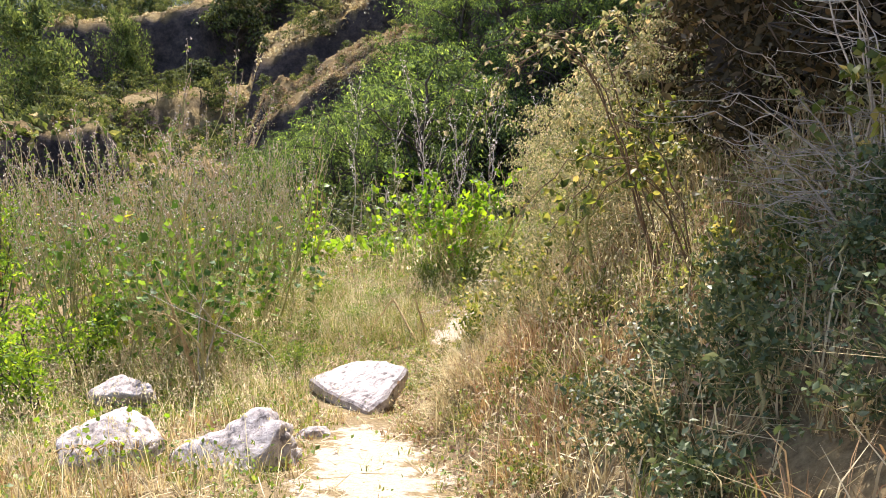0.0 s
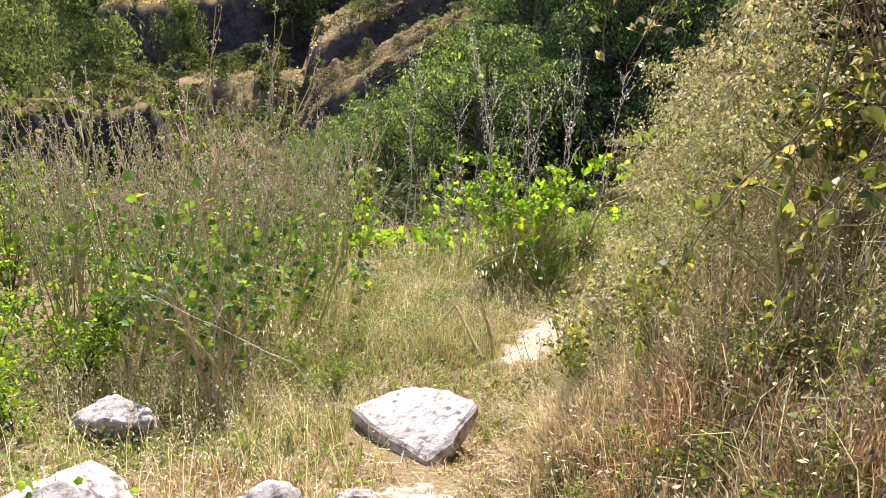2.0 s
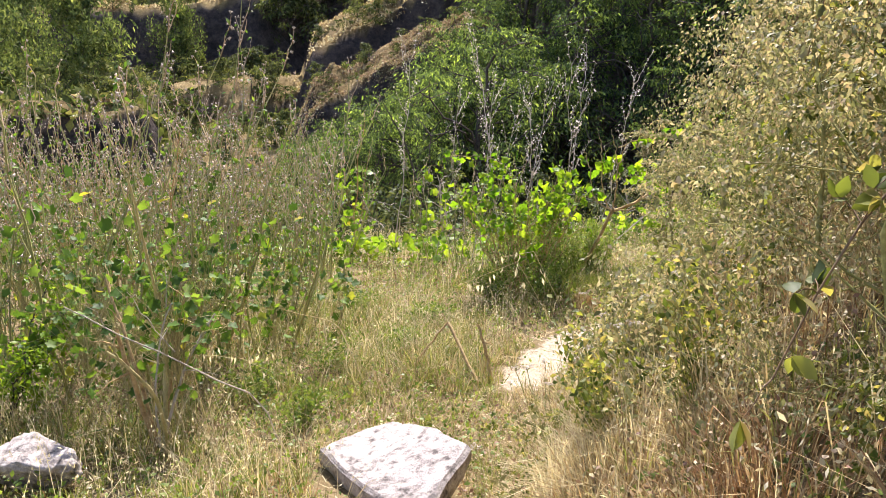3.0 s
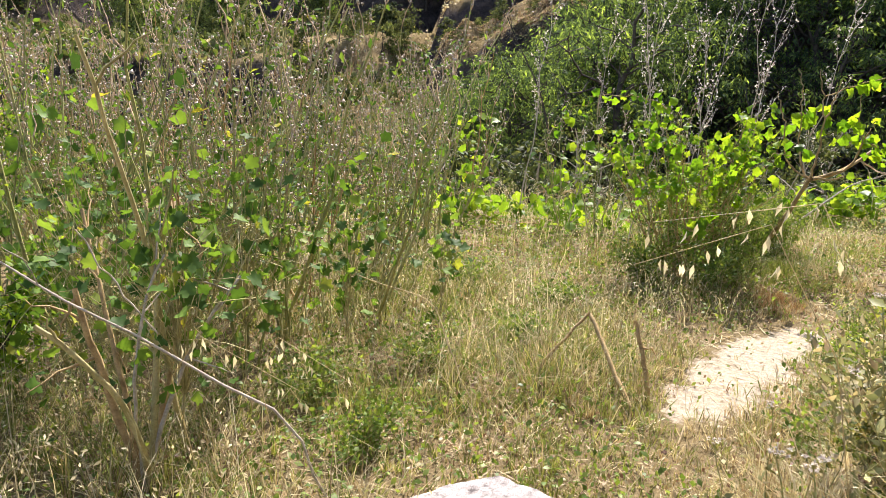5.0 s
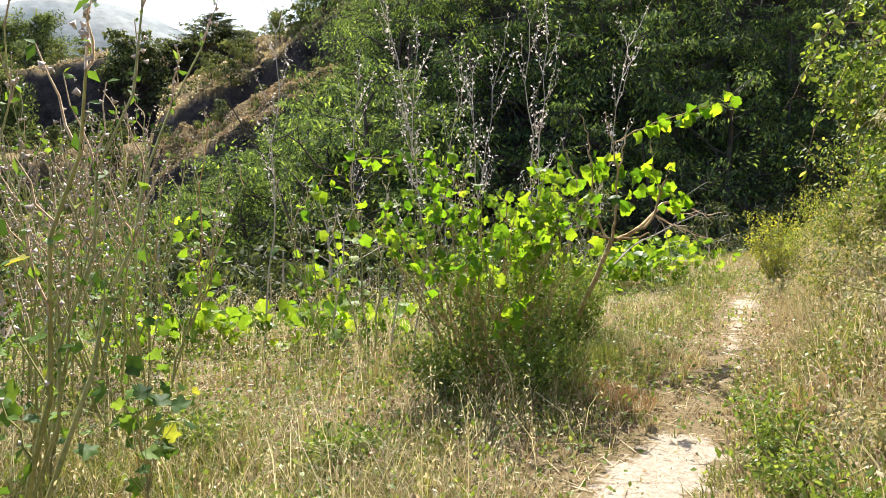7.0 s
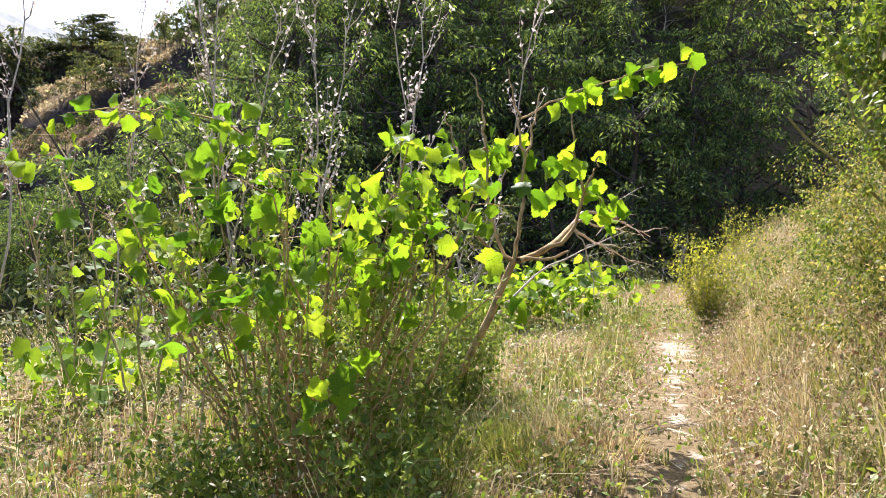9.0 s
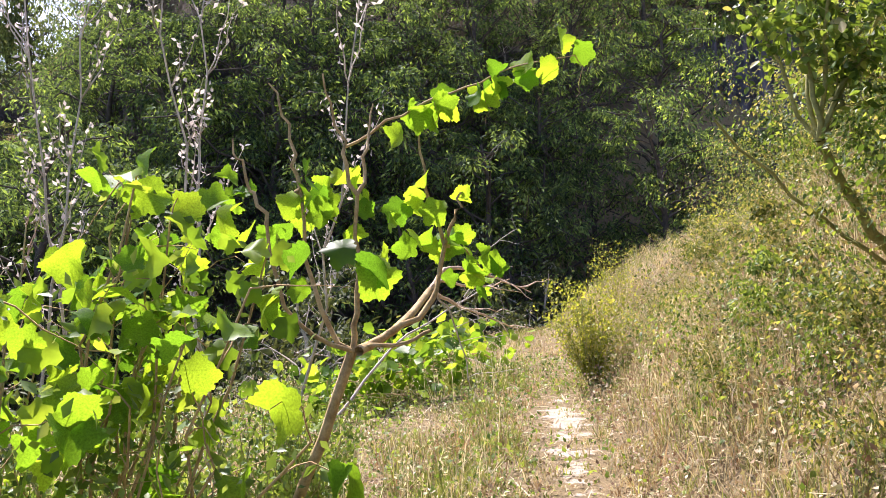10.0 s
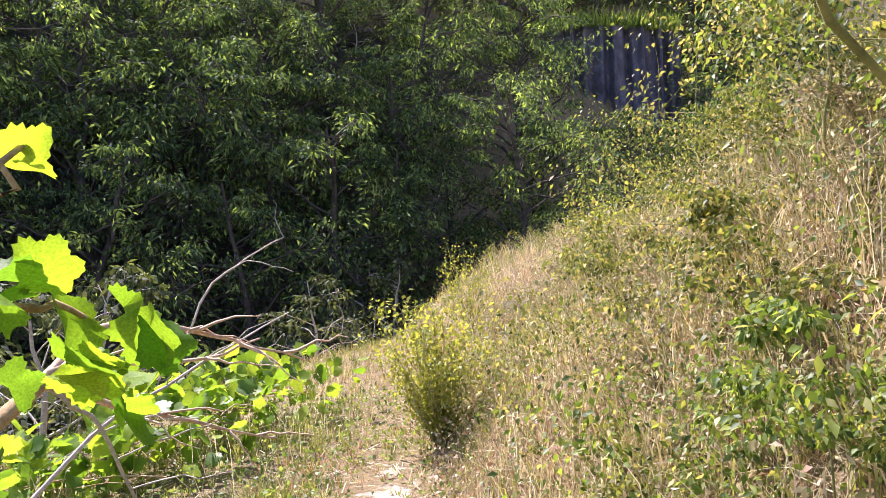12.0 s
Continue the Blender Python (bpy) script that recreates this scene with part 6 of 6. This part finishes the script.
def dry_herbs(name, label, n, box, seed, keep, high):
    """Withered small-leaved herbs: a tangle of tiny dead leaves and fine stems."""
    x, y, r = grow(n, *box, seed, keep)
    n = len(x)
    g = Geo()
    lift = np.clip(0.5 + 0.6 * wave(x, y, 3.1, 131) + 0.4 * wave(x, y, 8.0, 133), 0.1, 1.2) * r.uniform(0.0, 1.0, n) * high
    scatter(g, WIDE2, on_land(x, y) + np.stack([r.normal(0, 0.03, n), r.normal(0, 0.03, n), lift], -1), r.uniform(0.014, 0.042, n), rand_dirs(n, r, 0.2), rand_dirs(n, r, 0.6))
    tagged(new(name, g.mesh(name, DRYHERB)), label, "herbs", kind="stuff")


dry_herbs("withered_herbs", "withered brown herbs covering the bank", 150000, (0.5, 9.5, 2.5, 21.5), 907, lambda x, y, u: (path_side(x, y) > bank_foot(y) - 0.1) & (u < np.clip(1.3 - path_side(x, y) / 4.5, 0.15, 1)) & (y + 0.8 * x > 4.6), 0.48)
dry_herbs("withered_herbs", "withered brown herbs low in the grass", 38000, (-4.0, 4.0, 7.5, 16.5), 908, lambda x, y, u: off_path(x, y, u, 0.4) & (path_side(x, y) < 0.6) & (wave(x, y, 1.4, 141) > -0.25), 0.24)


def oats(name, n, seed, box, hmin, hmax, keep):
    """Wild oats: thin bowed stalks with hanging husks."""
    x, y, r = grow(n, *box, seed, keep)
    n = len(x)
    base = on_land(x, y, -0.01)
    h = r.uniform(hmin, hmax, n)
    lean = r.normal(0, 0.16, (n, 3)) * [1, 1, 0]
    g = Geo()
    tip = blades(g, base, h, lean, np.full(n, 0.0045), r, 0.3)
    for k in range(7):
        f = 1 - 0.055 * k
        at = base + (tip - base) * f + lean * 0.3 * (f - 1) + r.normal(0, 0.018, (n, 3))
        axis = unit(np.stack([r.normal(0, 0.3, n), r.normal(0, 0.3, n), r.uniform(-1, 0.1, n)], -1))
        scatter(g, (LEAF2[0] * [0.8, 1, 1], LEAF2[1]), at, r.uniform(0.022, 0.036, n), axis, rand_dirs(n, r))
    tagged(new(name, g.mesh(name, OAT)), "wild oats gone to pale seed", "grass", kind="stuff")


oats("wild_oats", 5500, 907, (-4, 8, 2, 20), 0.3, 0.75, lambda x, y, u: off_path(x, y, u) & (np.abs(path_side(x, y)) > 0.5) & (wave(x, y, 1.2, 91) > -0.2))


def oat_plume(label, pts, seed):
    """One long oat stalk bowed over, with big hanging husks."""
    r = np.random.RandomState(seed)
    root = new("oat_plume")
    p = np.array(pts, float)
    root.location = p[0]
    t = np.linspace(0, 1, 16)
    q = np.stack([np.interp(t, np.linspace(0, 1, len(p)), p[:, c]) for c in range(3)], -1) - p[0]
    st, hk = Geo(), Geo()
    tube(st, q, 0.0022, 0.001, 4)
    n = 13
    at = q[r.randint(9, 16, n)] + r.normal(0, 0.02, (n, 3)) - [0, 0, 0.03]
    scatter(hk, (LEAF4[0] * [0.6, 1, 1.5], LEAF4[1]), at, r.uniform(0.04, 0.055, n), unit(np.stack([r.normal(0, 0.2, n), r.normal(0, 0.2, n), -np.ones(n)], -1)), rand_dirs(n, r))
    part("stalk", st, STRAW, root)
    tagged(part("husks", hk, OAT, root), kind="stuff")
    tagged(root, label, "grass", "bowed oat plumes")


oat_plume("bowed wild oat stalk with large pale husks", [gz(1.25, 7.3), (1.1, 7.4, 1.1), (0.85, 7.45, 1.5), (0.45, 7.5, 1.3)], 1)
oat_plume("bowed wild oat stalk with large pale husks", [gz(1.3, 7.0), (1.2, 7.1, 1.2), (0.95, 7.25, 1.62), (0.5, 7.3, 1.5)], 2)
oat_plume("bowed wild oat stalk with pale drooping husks", [gz(-0.9, 7.6), (-1.0, 7.5, 0.6), (-0.85, 7.4, 0.85), (-0.5, 7.4, 0.7)], 3)
oat_plume("bowed wild oat stalk with pale drooping husks", [gz(-1.1, 7.3), (-1.2, 7.2, 0.7), (-1.0, 7.1, 0.95), (-0.65, 7.2, 0.75)], 4)


def tussock(label, x, y, radius, height, n, seed, mat):
    """A loose, slumped clump of grass blades."""
    r = np.random.RandomState(seed)
    root = new("grass_tussock")
    root.location = gz(x, y)
    a, rr = r.uniform(0, 6.283, n), radius * r.uniform(0, 1, n) ** 0.6
    px, py = np.cos(a) * rr, np.sin(a) * rr
    base = np.stack([px, py, land(x + px, y + py) - root.location.z - 0.02], -1)
    h = r.uniform(0.25, 1, n) * height * (0.6 + 0.4 * wave(px, py, 9.0, seed)) * (1.1 - 0.5 * rr / radius)
    slant = np.stack([0.5 * wave(px, py, 7.0, seed + 1), 0.5 * wave(px, py, 7.0, seed + 2), 0 * a], -1)
    out = (np.stack([np.cos(a), np.sin(a), 0 * a - 0.2], -1) * (0.5 * rr / radius)[:, None] + slant + r.normal(0, 0.22, (n, 3)) * [1, 1, 0]) * h[:, None] * 1.3
    g = Geo()
    blades(g, base, h, out, r.uniform(0.004, 0.008, n), r, 0.8)
    tagged(part("blades", g, mat, root), kind="stuff")
    tagged(root, label, "grass", "grass tussocks")


tussock("dry brown tussock slumped beside bare earth", 1.55, 12.75, 0.32, 0.42, 1500, 1, RUSSET)
tussock("feathery pale green tussock beside the path", 1.75, 13.7, 0.45, 0.7, 1100, 2, GRASS)
tussock("feathery pale green tussock beside the path", 2.05, 14.3, 0.45, 0.6, 1000, 3, GRASS)
tussock("feathery pale tussock beside the path", 2.3, 14.0, 0.4, 0.6, 1000, 4, STRAW)
for k, (x, y, rad, high) in enumerate(((1.12, 6.45, 0.28, 0.95), (1.35, 6.2, 0.3, 1.0), (1.3, 6.85, 0.3, 0.95), (1.55, 6.6, 0.35, 1.0), (1.2, 5.8, 0.25, 0.7), (1.2, 7.7, 0.35, 0.75), (1.45, 8.2, 0.4, 0.8), (1.2, 8.5, 0.3, 0.62), (1.7, 8.8, 0.4, 0.75), (1.45, 9.1, 0.35, 0.6), (1.85, 7.6, 0.4, 0.8), (1.0, 8.1, 0.25, 0.5))):
    tussock("tall pale straw leaning beside the path", x, y, rad, high, 1100, 970 + k, STRAW if k % 3 else OAT)
tussock("rusty dead tussock under the brambles", 2.35, 11.5, 0.25, 0.6, 500, 5, RUSSET)
tussock("rusty dead tussock on the bank", 1.75, 5.3, 0.5, 0.8, 1500, 6, RUSSET)
tussock("rusty dead tussock on the bank", 1.95, 4.1, 0.5, 0.7, 1500, 7, RUSSET)
tussock("dry straw tussock on the bank", 1.5, 6.1, 0.5, 0.7, 1500, 8, STRAW)
for k, (x, y, r_, h_) in enumerate(((1.85, 10.0, 0.4, 0.34), (1.95, 10.7, 0.4, 0.36), (2.1, 11.3, 0.35, 0.4), (1.45, 9.0, 0.4, 0.4), (-0.35, 11.7, 0.4, 0.28), (-1.5, 8.9, 0.4, 0.35), (-1.0, 9.7, 0.4, 0.3), (-0.9, 8.4, 0.45, 0.3), (-0.5, 10.6, 0.4, 0.25), (-1.3, 11.9, 0.4, 0.35), (1.2, 13.2, 0.4, 0.4), (1.7, 14.6, 0.4, 0.4))):
    round_bush("herb_patch", "fresh green herb patch beside the bare earth", x, y, h_, r_, 930 + k, HERB, 0.035, 18)
for k, (x, y) in enumerate(((-0.35, 11.8), (1.9, 10.4), (2.05, 11.1), (-1.2, 9.0), (-0.6, 9.2), (-2.1, 11.2), (0.2, 12.2), (2.3, 14.9), (2.9, 15.9), (3.4, 16.8), (2.0, 15.2), (4.0, 17.9), (1.6, 14.2), (2.9, 12.9), (3.4, 13.9))):
    tussock("fresh green grass tuft in the dry sward", x, y, 0.4, 0.34, 900, 950 + k, GRASS)
